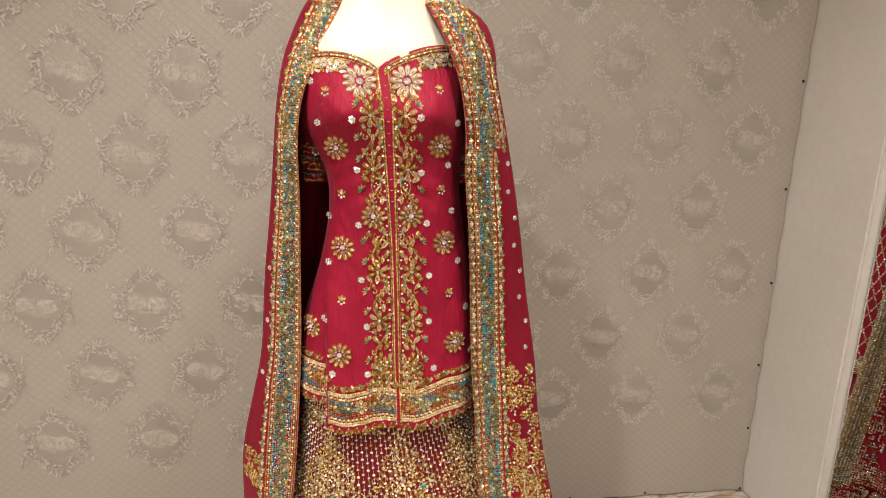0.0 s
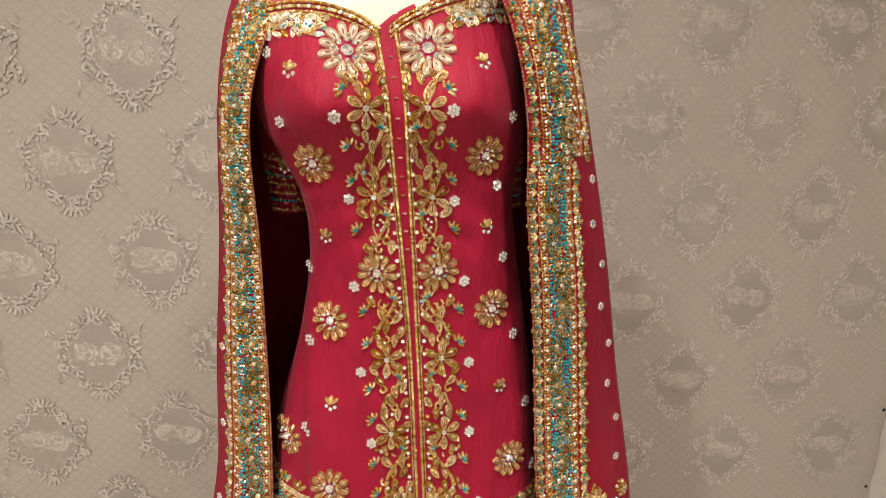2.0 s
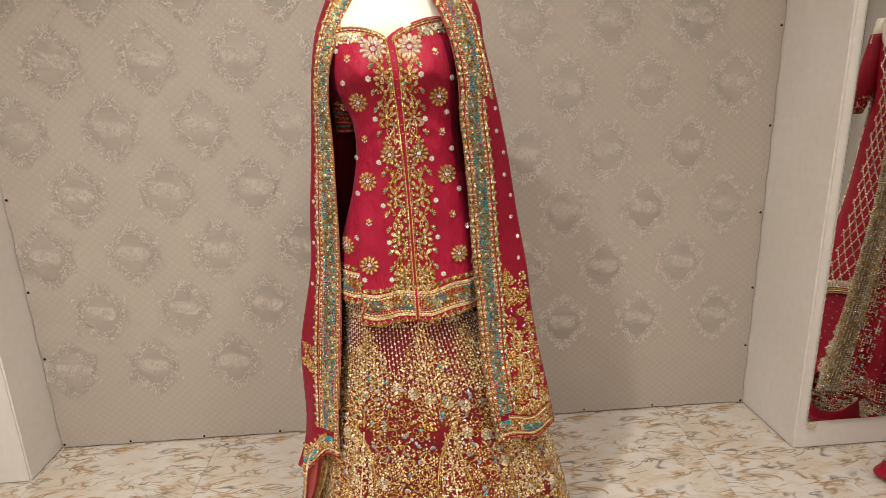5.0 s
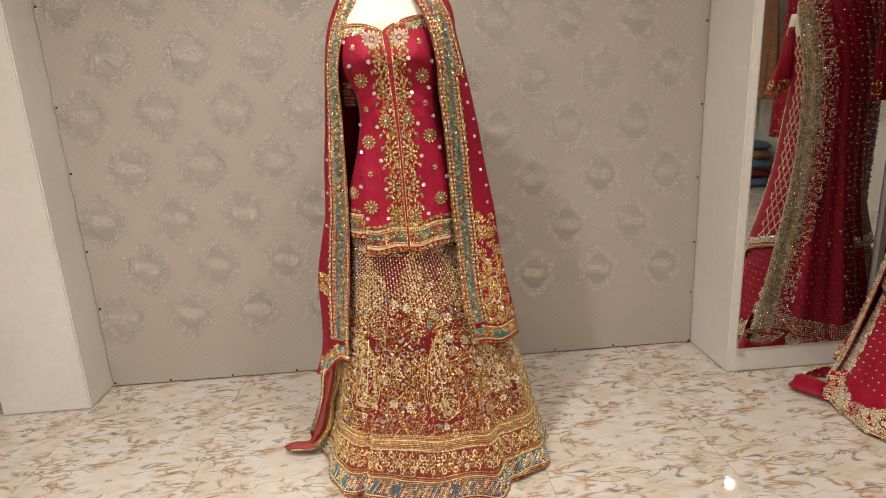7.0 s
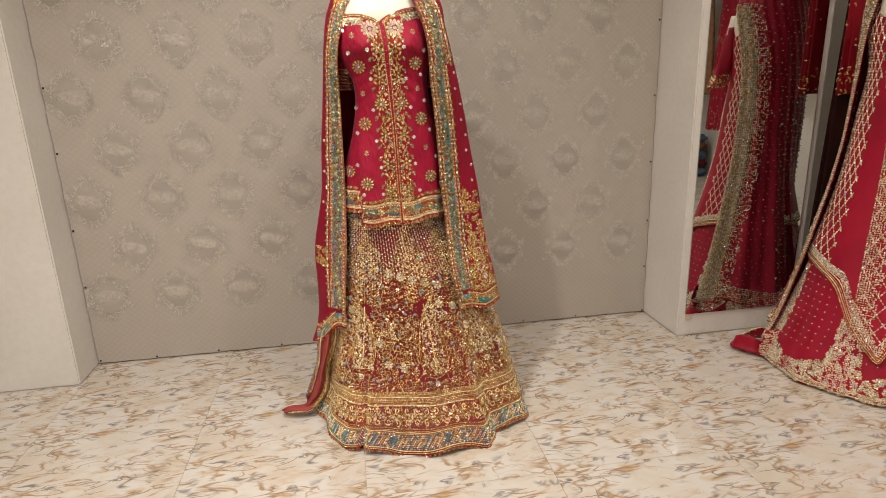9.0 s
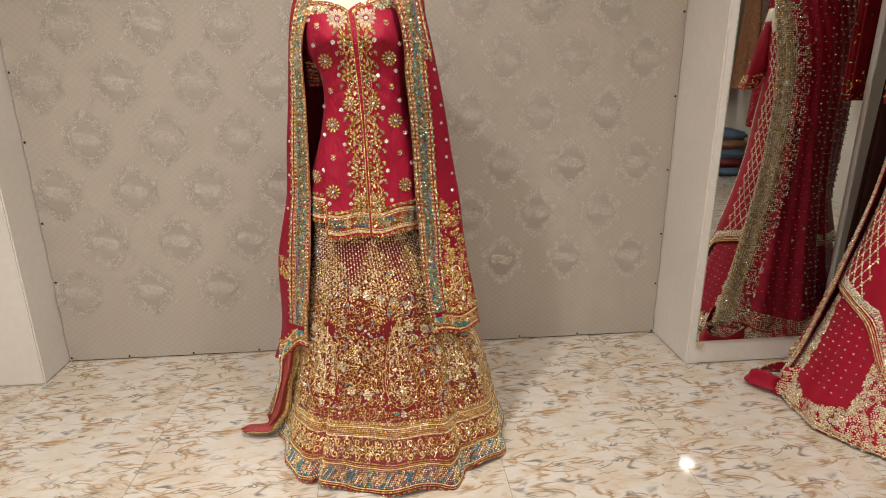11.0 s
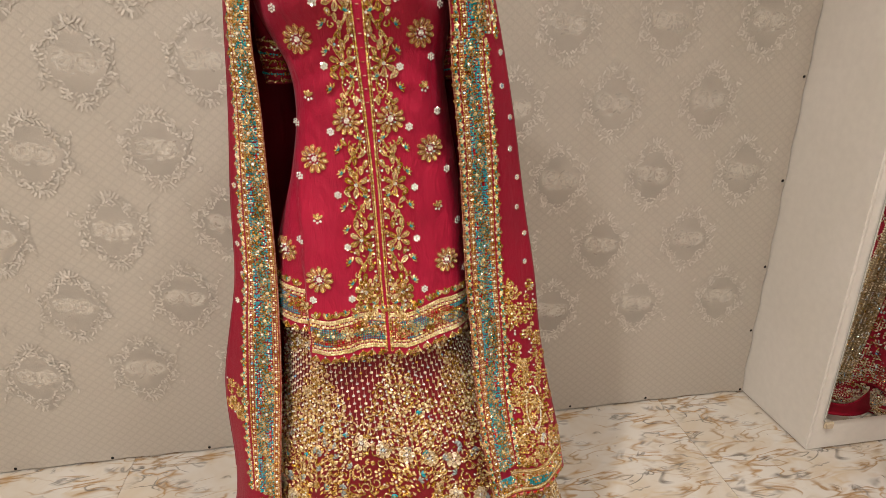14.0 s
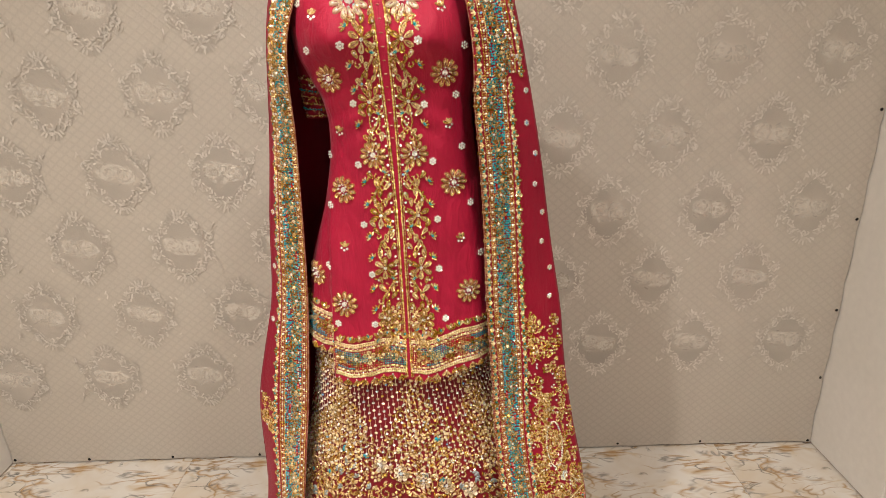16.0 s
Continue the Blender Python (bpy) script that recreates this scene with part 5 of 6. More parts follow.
def scarf_side(side):
    def fn(s, f):
        z0 = scarf_bottom(side, s)
        z = z0 + (1.655 - z0) * f
        return scarf_point(side, s * scarf_width(side, z)[0], z)
    sheet("front_fall", fn, np.linspace(0, 1, 34), np.linspace(0, 1, 150), M_NET, scarf, "crimson georgette fall", 0.0012, False, float(-side))
    surf = Surface(lambda a, z: scarf_point(side, a, z), 1 if side > 0 else -1)
    nd = Needle(surf)
    r = random.Random(7 + side)

    def bottom(a, z):
        return z - scarf_bottom(side, min(1.0, a / scarf_width(side, z)[0]))
    # border along the inner edge
    step = 0.0044
    tuck = 0.012 if side < 0 else 0.0      # this side's border runs right to the piping
    for i, z in enumerate(np.arange(1.650, 0.30, -step)):
        w = scarf_width(side, z)[0]
        if bottom(0.01, z) < 0.006:
            break
        nd.put("stitch", M_ROSEGOLD, 0.0012, z, 0.006, 0.0028, 0.0018, math.pi / 2)
        inside = bottom(0.04, z) > 0.07      # above the turned corner
        if side < 0:
            squeeze = max(0.95, min(1.36, w / 0.082))
        else:
            squeeze = min(1.0, w / 0.082) if z < 1.3 else min(1.35, w * 0.95 / 0.078)
        wide = min(1.15, max(0.6, squeeze))

        def col(a):
            return (a - tuck) * squeeze
        for a, m in ((0.0160, M_GOLD), (0.0235, M_GOLD), (0.0548, M_GOLD), (0.0625, M_GOLD)):   # twisted cords
            if a < 0.03 or inside:
                nd.put("stitch", m, col(a), z, 0.0076, 0.0026, 0.0024, math.pi / 2 + 0.5)
        for a in (0.0198, 0.0586):           # bead channel with a stone at every third step
            if a < 0.03 or inside:
                nd.put("stitch", M_ANTIQUE if i % 2 else M_GOLD, col(a), z, 0.0056, 0.0040, 0.0012, 0.15)
                if i % 3 == 1:
                    nd.put("gem", M_CRYSTAL, col(a), z, 0.0050, 0.0050, 0.0034)
        if inside:
            for k, a in enumerate(np.arange(0.0270, 0.0530, 0.0037)):    # field of teal beads
                wave = math.sin(i * 0.21 + 2.0 * math.sin(a * 90))
                q = r.random()
                m = M_REDBEAD if wave > 0.93 and k in (1, 5) else (M_CRYSTAL if q < (0.09 if side > 0 else 0.18) else (M_GOLD if q < (0.22 if side > 0 else 0.36) else M_TEAL))
                nd.put("dot", m, col(a) + r.uniform(-0.0012, 0.0012), z + r.uniform(-0.0014, 0.0014), 0.0044, 0.0044, 0.0022)
            if i % 6 == 0:                   # open flowers of wired petals, teal laid between the wires
                cx, t0 = col(0.036 + 0.006 * math.sin(i * 0.9)), i * 0.7
                nd.flower(cx, z, 0.0120 * wide, 6, M_GOLD, M_CRYSTAL if i % 12 else M_GOLD_PALE, t0, "petal", fat=1.05, h=0.0042)
                for q in range(6):
                    t = t0 + q * math.pi / 3
                    nd.put("leaf", M_TEAL, cx, z, 0.0052, 0.0024, 0.0046, t, 0.0075 * wide * math.cos(t), 0.0075 * wide * math.sin(t))
            if i % 6 == 3:                   # sprays that fill the gaps
                cx, t0 = col(0.042 - 0.007 * math.sin(i * 0.9)), 1.57 + 0.8 * math.sin(i * 1.7)
                for d in (-1.0, 0.0, 1.0):
                    nd.put("petal", M_GOLD, cx, z, 0.0115, 0.0062, 0.004, t0 + d, 0.006 * math.cos(t0 + d), 0.006 * math.sin(t0 + d))
                nd.put("leaf", M_ANTIQUE, cx, z, 0.012, 0.0045, 0.004, t0 + 2.6, -0.006 * math.cos(t0), -0.006 * math.sin(t0))
        for a, way, on in ((0.0680, 0.0, inside), (0.0115, math.pi, side > 0)):     # scallops: palmettes and small sprigs by turns
            if not on:
                continue
            if i % 6 == 1:
                for d in (-0.95, 0.0, 0.95):
                    t = way + d
                    nd.put("petal", M_GOLD, col(a), z, 0.0128, 0.0090, 0.0034, t, 0.0066 * math.cos(t), 0.0066 * math.sin(t))
                    nd.put("leaf", M_TEAL if d else M_CRYSTAL, col(a), z, 0.0060, 0.0034, 0.0040, t, 0.0070 * math.cos(t), 0.0068 * math.sin(t))
                nd.put("gem", M_CRYSTAL, col(a), z, 0.0040, 0.0040, 0.0034)
            if i % 6 == 4:
                nd.sprig(col(a), z, 0.0100, M_GOLD_PALE, None, way, "leaf", 0.003)
                nd.put("gem", M_CRYSTAL, col(a), z, 0.0034, 0.0034, 0.003)
    # border along the bottom edge
    zmid = 0.45 if side > 0 else 0.36
    w = scarf_width(side, zmid)[0]
    for i, a in enumerate(np.arange(0.002, w - 0.002, step)):
        zb = scarf_bottom(side, a / w)
        for d, m in ((0.006, M_REDBEAD), (0.0135, M_GOLD), (0.017, M_GOLD_PALE), (0.021, M_GOLD)) + (((0.0545, M_GOLD), (0.0585, M_GOLD_PALE), (0.0625, M_GOLD)) if a > 0.05 else ()):
            nd.put("stitch", m, a, zb + d, 0.006, 0.0032, 0.0022, 0.45)
        if i % 2:
            nd.put("gem", M_CRYSTAL, a, zb + 0.019, 0.0036, 0.0036, 0.0026)
        if a > 0.02:
            for d in np.arange(0.0255, 0.052, 0.0042):
                p = math.sin(i * 0.3) + 1.2 * math.sin(d * 150 + i * 0.13)
                nd.put("bead", M_TEAL if p > 0.55 else (M_REDBEAD if r.random() < 0.08 else (M_CRYSTAL if r.random() < 0.15 else M_GOLD)), a, zb + d, 0.0044, 0.0044, 0.0028)
            if i % 6 == 0:
                nd.flower(a, zb + 0.039, 0.0125, 6, M_GOLD, M_CRYSTAL, i, "leaf", fat=1.05, h=0.0042)
        if i % 4 == 0:
            nd.sprig(a, zb + 0.009, 0.0095, M_GOLD, None, -math.pi / 2 if side > 0 else math.pi / 2, "petal", 0.003)
            if a > 0.07:
                nd.sprig(a, zb + 0.068, 0.0105, M_GOLD, None, math.pi / 2 if side > 0 else -math.pi / 2, "petal", 0.003)
    # sparse stones and sprays on the plain part, thick with flowers near the foot
    for i, z in enumerate(np.arange(1.38, 0.78, -0.055)):
        w = scarf_width(side, z)[0]
        if w > 0.088:
            nd.cluster(w - 0.012 - 0.010 * (i % 2), z, 0.0055, M_CRYSTAL)
    top = 0.86 if side > 0 else 0.68
    for i in range(460 if side > 0 else 230):
        z = r.uniform(scarf_bottom(side, 0.8) + 0.075, top)
        w = scarf_width(side, z)[0]
        if w < 0.1:
            continue
        a = r.uniform(0.080, w - 0.006)
        fade = (top - z) / (top - 0.5)
        if side > 0 and r.random() > fade + 0.15 and abs(a - 0.088) > 0.010:
            continue
        if side < 0 and not 0.60 < z < 0.67:
            continue
        q = r.random()
        if q < 0.35:
            nd.sprig(a, z, 0.0095, M_GOLD, None, r.uniform(0, 6.28), "leaf", 0.003)
        elif q < 0.6:
            nd.curl(a, z, 0.009, M_GOLD, r.uniform(0, 6.28), r.choice((-1, 1)), 0.9, 0.0032, 0.0034, 0.0026)
        elif q < 0.8:
            nd.flower(a, z, 0.0105, 6, M_GOLD, M_ANTIQUE, q, "leaf", h=0.003)
        else:
            nd.put("gem", M_CRYSTAL, a, z, 0.0044, 0.0044, 0.003)
    if side > 0:
        for rr in (1.0, 0.7, 0.4):
            nd.line([(0.128 + 0.026 * rr * math.sin(t), 0.60 + 0.060 * rr * math.cos(t)) for t in np.linspace(0, 2 * math.pi, 25)], M_GOLD if rr != 0.7 else M_CRYSTAL, 0.0036, 0.0028, 0.0040)
        nd.cluster(0.140, 0.535, 0.010, M_CRYSTAL)
    nd.finish(scarf, {M_GOLD.name: "gold_border", M_GOLD_PALE.name: "pale_gold_border", M_CRYSTAL.name: "crystal_work", M_TEAL.name: "teal_beadwork", M_REDBEAD.name: "red_beadwork", M_ROSEGOLD.name: "piping", M_ANTIQUE.name: "antique_ground", M_SILVERGOLD.name: "champagne_braid"})


scarf_side(-1)
scarf_side(1)


def scarf_back(t, z):
    """Behind the shoulders, from one silhouette to the other."""
    wl, wr = scarf_width(-1, z)[0], scarf_width(1, z)[0]
    pl, pr = scarf_point(-1, wl, z), scarf_point(1, wr, z)
    deep = knots(z, (0.3, 1.36), (1.2, 1.34), (1.42, 1.30), (1.52, 1.25), (1.66, 1.245))
    s = (1 - math.cos(math.pi * t)) / 2
    return (pl[0] + (pr[0] - pl[0]) * s, pl[1] * (1 - s) + pr[1] * s + (deep - 1.13) * math.sin(math.pi * t) ** 0.7 + 0.006 * math.sin(t * 40) * (z < 1.45), z)


sheet("back_drape", lambda t, f: scarf_back(t, 0.46 + (1.655 - 0.46) * f), np.linspace(0, 1, 60), np.linspace(0, 1, 70), M_NET, scarf, "crimson georgette behind the shoulders", 0.0012)


# the trailing end: folded cloth that falls to the floor beside the skirt
def trail_point(u, v):
    """v from the top to the tip on the floor, u across the fold."""
    x = knots(v, (0, -0.222), (0.3, -0.252), (0.6, -0.292), (0.8, -0.335), (0.92, -0.395), (1, -0.425))
    z = knots(v, (0, 0.36), (0.3, 0.225), (0.6, 0.085), (0.8, 0.030), (0.92, 0.022), (1, 0.016))
    half = knots(v, (0, 0.030), (0.4, 0.036), (0.7, 0.044), (0.9, 0.030), (1, 0.010))
    y = knots(v, (0, 1.10), (0.6, 1.08), (1, 1.085))
    lie = knots(v, (0, 0), (0.6, 0.25), (0.85, 1), (1, 1))       # turns flat on the floor
    arch = 0.030 * math.cos(u * math.pi / 2) * (1 - 0.4 * lie)
    pleat = 0.011 * math.sin(u * 8 + v * 4) * (1 - 0.6 * lie)
    return (x + half * u * (1 - 0.75 * lie) + 0.006 * math.sin(v * 14) * u, y - pleat - arch * (1 - lie) - half * u * lie * 1.1 + 0.012 * u * u, max(0.006, z + arch * lie * 0.9 + 0.004 * math.sin(v * 22 + u)))


sheet("trailing_end", trail_point, np.linspace(-1, 1, 22), np.linspace(0, 1, 60), M_LINING, scarf, "dull rose underside of the trailing end", 0.003, False, 1.0)
nd = Needle(Surface(lambda u, v: trail_point(u, v), -1, lambda a, b: 1 / 0.045))
for i, v in enumerate(np.arange(0.0, 0.97, 0.008)):
    nd.put("stitch", M_GOLD, 0.96, v, 0.007, 0.006, 0.003, 0.4)
    nd.put("stitch", M_GOLD_PALE, 0.84, v, 0.007, 0.005, 0.003, -0.4)
    if v < 0.75:
        for q in range(3):
            nd.put("leaf", M_GOLD if q else M_ANTIQUE, 0.72 - 0.13 * q, v, 0.011, 0.006, 0.003, i * 1.1 + q)
    if v < 0.6:
        nd.put("leaf", M_SILVERGOLD, -0.62, v, 0.009, 0.005, 0.003, i * 1.7)
    if i % 2 and v < 0.6:
        nd.put("bead", M_TEAL if i % 4 == 1 else M_CRYSTAL, -0.92, v, 0.006, 0.006, 0.003)
        nd.put("leaf", M_GOLD, -0.78, v, 0.010, 0.006, 0.003, i)
nd.finish(scarf, {M_GOLD.name: "gold_edging", M_GOLD_PALE.name: "pale_edging", M_TEAL.name: "teal_beadwork", M_CRYSTAL.name: "crystal_work", M_ANTIQUE.name: "antique_edging", M_SILVERGOLD.name: "champagne_edging"})


# ---- second outfit beside the mirror ----
C2X, C2Y = 2.045, 0.985


def round_point(radius, wob=0.0):
    def fn(t, z):
        r = radius(z) * (1 + wob * (math.sin(9 * t + 1) + 0.6 * math.sin(17 * t)) * max(0, min(1, (1.0 - z))))
        return (C2X + r * math.sin(t), C2Y - r * math.cos(t), z)
    return fn


def skirt2_r(z):
    return knots(z, (0.0, 0.398), (0.08, 0.365), (0.25, 0.302), (0.5, 0.235), (0.8, 0.172), (1.02, 0.145))


def tunic2_r(z):
    return knots(z, (0.02, 0.42), (0.08, 0.40), (0.25, 0.325), (0.5, 0.252), (0.8, 0.186), (1.06, 0.158), (1.22, 0.142), (1.40, 0.158), (1.50, 0.135), (1.57, 0.07))


def scarf2_r(z):
    return knots(z, (0.02, 0.400), (0.1, 0.375), (0.2, 0.340), (0.4, 0.290), (0.52, 0.264), (0.9, 0.198), (1.2, 0.180), (1.45, 0.178), (1.58, 0.165), (1.66, 0.12), (1.72, 0.07))


form2 = form_mesh("dress_form", Matrix.Translation((C2X - 0.058, C2Y - TORSO_Y * 1.06, 0)) @ Matrix.Diagonal((1.06, 1.06, 1.06, 1)), 1, "cream dress form under a scarlet outfit, arm bent", True)
skirt2 = holder("skirt", (C2X, C2Y, 0), "scarlet flared skirt with crystal dots and gold hem panels", "skirt")
s2 = round_point(skirt2_r, 0.018)
sheet("skirt_cloth", lambda t, z: (lambda p: (p[0], p[1], p[2] + 0.012 + 0.006 * math.sin(11 * t)))(s2(t, z)), np.linspace(-math.pi, math.pi, 181)[:-1], np.linspace(0, 1.02, 50), M_RED2, skirt2, "scarlet georgette", 0.0015, True)
nd = Needle(Surface(lambda t, z: (lambda p: (p[0], p[1], p[2] + 0.012))(s2(t, z)), 1, lambda t, z: 1 / skirt2_r(z)))
r2 = random.Random(3)
for z in np.arange(0.13, 0.62, 0.030):
    for i, t in enumerate(np.arange(-math.pi, math.pi, 0.034 / skirt2_r(z))):
        nd.put("dot", M_CRYSTAL, t + (0.5 * 0.034 / skirt2_r(z)) * (round(z / 0.03) % 2), z, 0.0066, 0.0066, 0.004)
for i in range(11000):          # hem band and upright panels of gold
    t = r2.uniform(-math.pi, math.pi)
    z = r2.uniform(0.0, 0.42)
    panel = abs(((t + 1.0 + 0.525) % 1.05) - 0.525) < 0.20 * (1 - z / 0.60)
    if z > 0.075 + 0.02 * math.sin(9 * t) and not panel:
        continue
    q = r2.random()
    if q < 0.5:
        nd.sprig(t, z, 0.012, M_SILVERGOLD if q < 0.3 else M_GOLD, M_CRYSTAL if q < 0.15 else None, r2.uniform(0, 6.28), "leaf")
    elif q < 0.8:
        nd.flower(t, z, 0.012, 6, M_SILVERGOLD, M_CRYSTAL, q * 6, "leaf")
    else:
        nd.cluster(t, z, 0.0055, M_CRYSTAL)
for z, m in ((0.002, M_SILVERGOLD), (0.010, M_GOLD), (0.018, M_SILVERGOLD)):
    for t in np.arange(-math.pi, math.pi, 0.017):
        nd.put("stitch", m, t, z, 0.010, 0.0055, 0.003, 0.3)
nd.finish(skirt2, {M_SILVERGOLD.name: "champagne_embroidery", M_GOLD.name: "gold_embroidery", M_CRYSTAL.name: "crystal_work"})

tunic2 = holder("tunic", (C2X, C2Y, 0.5), "scarlet long tunic with silver trellis work and gold borders", "tunic")


def tunic2_hem(t):
    """High at the side, dropping to a point in front."""
    return knots(t, (-3.2, 0.48), (-1.9, 0.46), (-1.63, 0.44), (-1.31, 0.397), (-1.02, 0.266), (-0.81, 0.188), (-0.69, 0.158), (-0.60, 0.194), (-0.45, 0.196), (0.6, 0.20), (1.2, 0.4), (3.2, 0.48))


def tunic2_side(z):
    return -1.02 - (z - 0.45) * 0.10


t2 = round_point(tunic2_r, 0.010)
sheet("tunic_cloth", lambda t, f: t2(t, tunic2_hem(t) + (1.55 - tunic2_hem(t)) * f), np.linspace(-math.pi, math.pi, 200), np.linspace(0, 1, 70), M_RED2, tunic2, "scarlet georgette", 0.0015)
nd = Needle(Surface(t2, 1, lambda t, z: 1 / tunic2_r(z)))
for k in range(-36, 36):        # slanting lines of the trellis
    for hand in (-1, 1):
        z = 0.1
        while z < 1.50:
            t = k * 0.17 + hand * (z - 0.1) * 2.6
            if (-2.6 < t < -1.5 or tunic2_side(z) < t < 0.9) and z > tunic2_hem(t) + 0.05:
                nd.put("leaf", M_SILVERGOLD, t, z, 0.0135, 0.0080, 0.003, math.atan2(1, hand * 2.6 * tunic2_r(z)))
            z += 0.0105
    for j in range(46):         # stones where they cross
        z = 0.1 + j * 0.17 / 5.2
        t = k * 0.17 + (z - 0.1) * 2.6
        if (-2.6 < t < -1.5 or tunic2_side(z) < t < 0.9) and tunic2_hem(t) + 0.05 < z < 1.5:
            nd.put("dot", M_CRYSTAL, t, z, 0.011, 0.011, 0.004)
for i, t in enumerate(np.arange(-math.pi, math.pi, 0.0125)):
    z0 = tunic2_hem(t)
    slope = math.atan2(tunic2_hem(t + 0.01) - tunic2_hem(t - 0.01), 0.02 * tunic2_r(z0))
    for d, m in ((0.004, M_GOLD), (0.011, M_SILVERGOLD), (0.018, M_GOLD), (0.026, M_SILVERGOLD)):
        nd.put("stitch", m, t, z0 + d / max(0.3, math.cos(slope)), 0.009, 0.006, 0.003, slope + 0.3)
    if i % 2:
        for d in (0.036, 0.046):
            nd.sprig(t, z0 + d / max(0.3, math.cos(slope)), 0.011, M_SILVERGOLD, M_CRYSTAL, r2.uniform(0, 6.28), "leaf")
for z in np.arange(0.16, 1.50, 0.0085):   # broad border up the side opening
    for w in np.arange(0, 0.075, 0.0085):
        t = tunic2_side(z) + w / tunic2_r(z)
        if z > tunic2_hem(t) and r2.random() < 1.25 - w * 9:
            nd.put("leaf" if r2.random() < 0.75 else "gem", M_SILVERGOLD if r2.random() < 0.7 else (M_CRYSTAL if r2.random() < 0.6 else M_GOLD), t, z, 0.0105, 0.006, 0.0035, r2.uniform(0, 3.14))
nd.finish(tunic2, {M_SILVERGOLD.name: "silver_trellis", M_GOLD.name: "gold_border", M_CRYSTAL.name: "crystal_work"})

def sleeve2_point(t, f):
    r = 0.046 - 0.006 * f + 0.003 * math.sin(5 * t + 9 * f)
    g = 0.05 + 0.95 * f
    return (C2X - 0.058 - (0.055 + 0.05 * g) * 1.06 + r * math.cos(t), C2Y - (0.055 + 0.06 * g * g) * 1.06 + r * math.sin(t), 1.46 - 0.30 * f)


sheet("sleeve", sleeve2_point, np.linspace(0, 2 * math.pi, 25)[:-1], np.linspace(0, 1, 20), M_RED2, tunic2, "scarlet sleeve with gold cuff", 0.0012, True, 1.0)
nd = Needle(Surface(lambda t, b: sleeve2_point(t, 1 - b), 1, lambda t, b: 1 / 0.04))
for k in range(260):
    nd.put("leaf", M_GOLD if k % 3 else M_SILVERGOLD, r2.uniform(0, 6.28), 0.02 + 0.22 * r2.random() ** 1.6, 0.011, 0.006, 0.003, r2.uniform(0, 3.1))
nd.finish(tunic2, {M_GOLD.name: "cuff_embroidery", M_SILVERGOLD.name: "cuff_embroidery"})

scarf2 = holder("scarf", (C2X, C2Y, 0.1), "scarlet sheer scarf with beaded gold border down the back", "scarf")


def scarf2_edge(z):
    return knots(z, (0.02, -1.98), (0.5, -2.02), (0.9, -2.05), (1.3, -1.95), (1.55, -1.6))


def scarf2_point(u, z):
    """u in radians back from the front edge."""
    t = scarf2_edge(z) - u
    r = scarf2_r(z) * (1 - 0.25 * max(0.0, math.sin(t)) * max(0.0, min(1.0, z * 4))) * (1 + 0.035 * math.sin(13 * u + 1.0) * max(0, min(1, 1.3 - z)) + 0.015 * math.sin(27 * u))
    wide = max(0.0, math.sin(t)) * max(0.0, 0.215 - r) * knots(z, (0.0, 1.0), (1.50, 1.0), (1.58, 0.6), (1.62, 0.2))   # held out over the far arm
    return (C2X + r * math.sin(t) + wide, C2Y - r * math.cos(t), z)


SC2_U = 2.3
sheet("scarf_cloth", lambda u, f: scarf2_point(u, (0.07 + 0.03 * u + 0.02 * math.sin(5 * u)) + (1.71 - 0.07 - 0.03 * u - 0.02 * math.sin(5 * u)) * f), np.linspace(0, SC2_U, 130), np.linspace(0, 1, 70), M_RED2, scarf2, "sheer scarlet georgette with stones", 0.0012, False, 1.0)
def ribbon2(w, f):
    z = 0.085 + 1.45 * f
    p = Surface(scarf2_point, -1).at(w / scarf2_r(z), z)
    return tuple(p[0] + p[3] * 0.0016)


sheet("border_ribbon", ribbon2, np.linspace(0.002, 0.075, 12), np.linspace(0, 1, 120), M_RIBBON, scarf2, "dull gold woven ribbon", 0.0008)
nd = Needle(Surface(scarf2_point, -1, lambda t, z: 1 / scarf2_r(z)), 1.9)
for z in np.arange(0.08, 1.56, 0.0085):
    k = 1 / scarf2_r(z)
    nd.put("bead", M_SILVERGOLD, 0.004 * k, z, 0.007, 0.007, 0.004)
    for w in np.arange(0.010, 0.135, 0.0088):
        q = r2.random()
        if r2.random() > 1.6 - w * 9:
            continue
        nd.put("leaf" if q < 0.8 else "gem", M_SILVERGOLD if q < 0.55 else (M_GOLD if q < 0.8 else M_CRYSTAL), w * k, z, 0.0125, 0.0072, 0.003, r2.uniform(0, 3.14))
for u in np.arange(0.02, SC2_U, 0.022):
    for d in np.arange(0.01, 0.075, 0.0088):
        q = r2.random()
        nd.put("leaf" if q < 0.8 else "gem", M_SILVERGOLD if q < 0.5 else (M_GOLD if q < 0.8 else M_CRYSTAL), u, 0.07 + 0.03 * u + 0.02 * math.sin(5 * u) + d, 0.0105, 0.006, 0.003, r2.uniform(0, 3.14))
for z in np.arange(0.13, 1.55, 0.028):
    for u in np.arange(0.125 / scarf2_r(z), SC2_U, 0.03 / scarf2_r(z)):
        nd.put("dot", M_CRYSTAL, u + ((round(z / 0.028) % 2) * 0.015 + r2.uniform(-0.006, 0.006)) / scarf2_r(z), z + r2.uniform(-0.006, 0.006), 0.0062, 0.0062, 0.0035)
        if r2.random() < 0.05:
            nd.cluster(u, z + 0.012, 0.006, M_CRYSTAL)
nd.finish(scarf2, {M_SILVERGOLD.name: "champagne_border", M_GOLD.name: "gold_border", M_CRYSTAL.name: "crystal_work"})


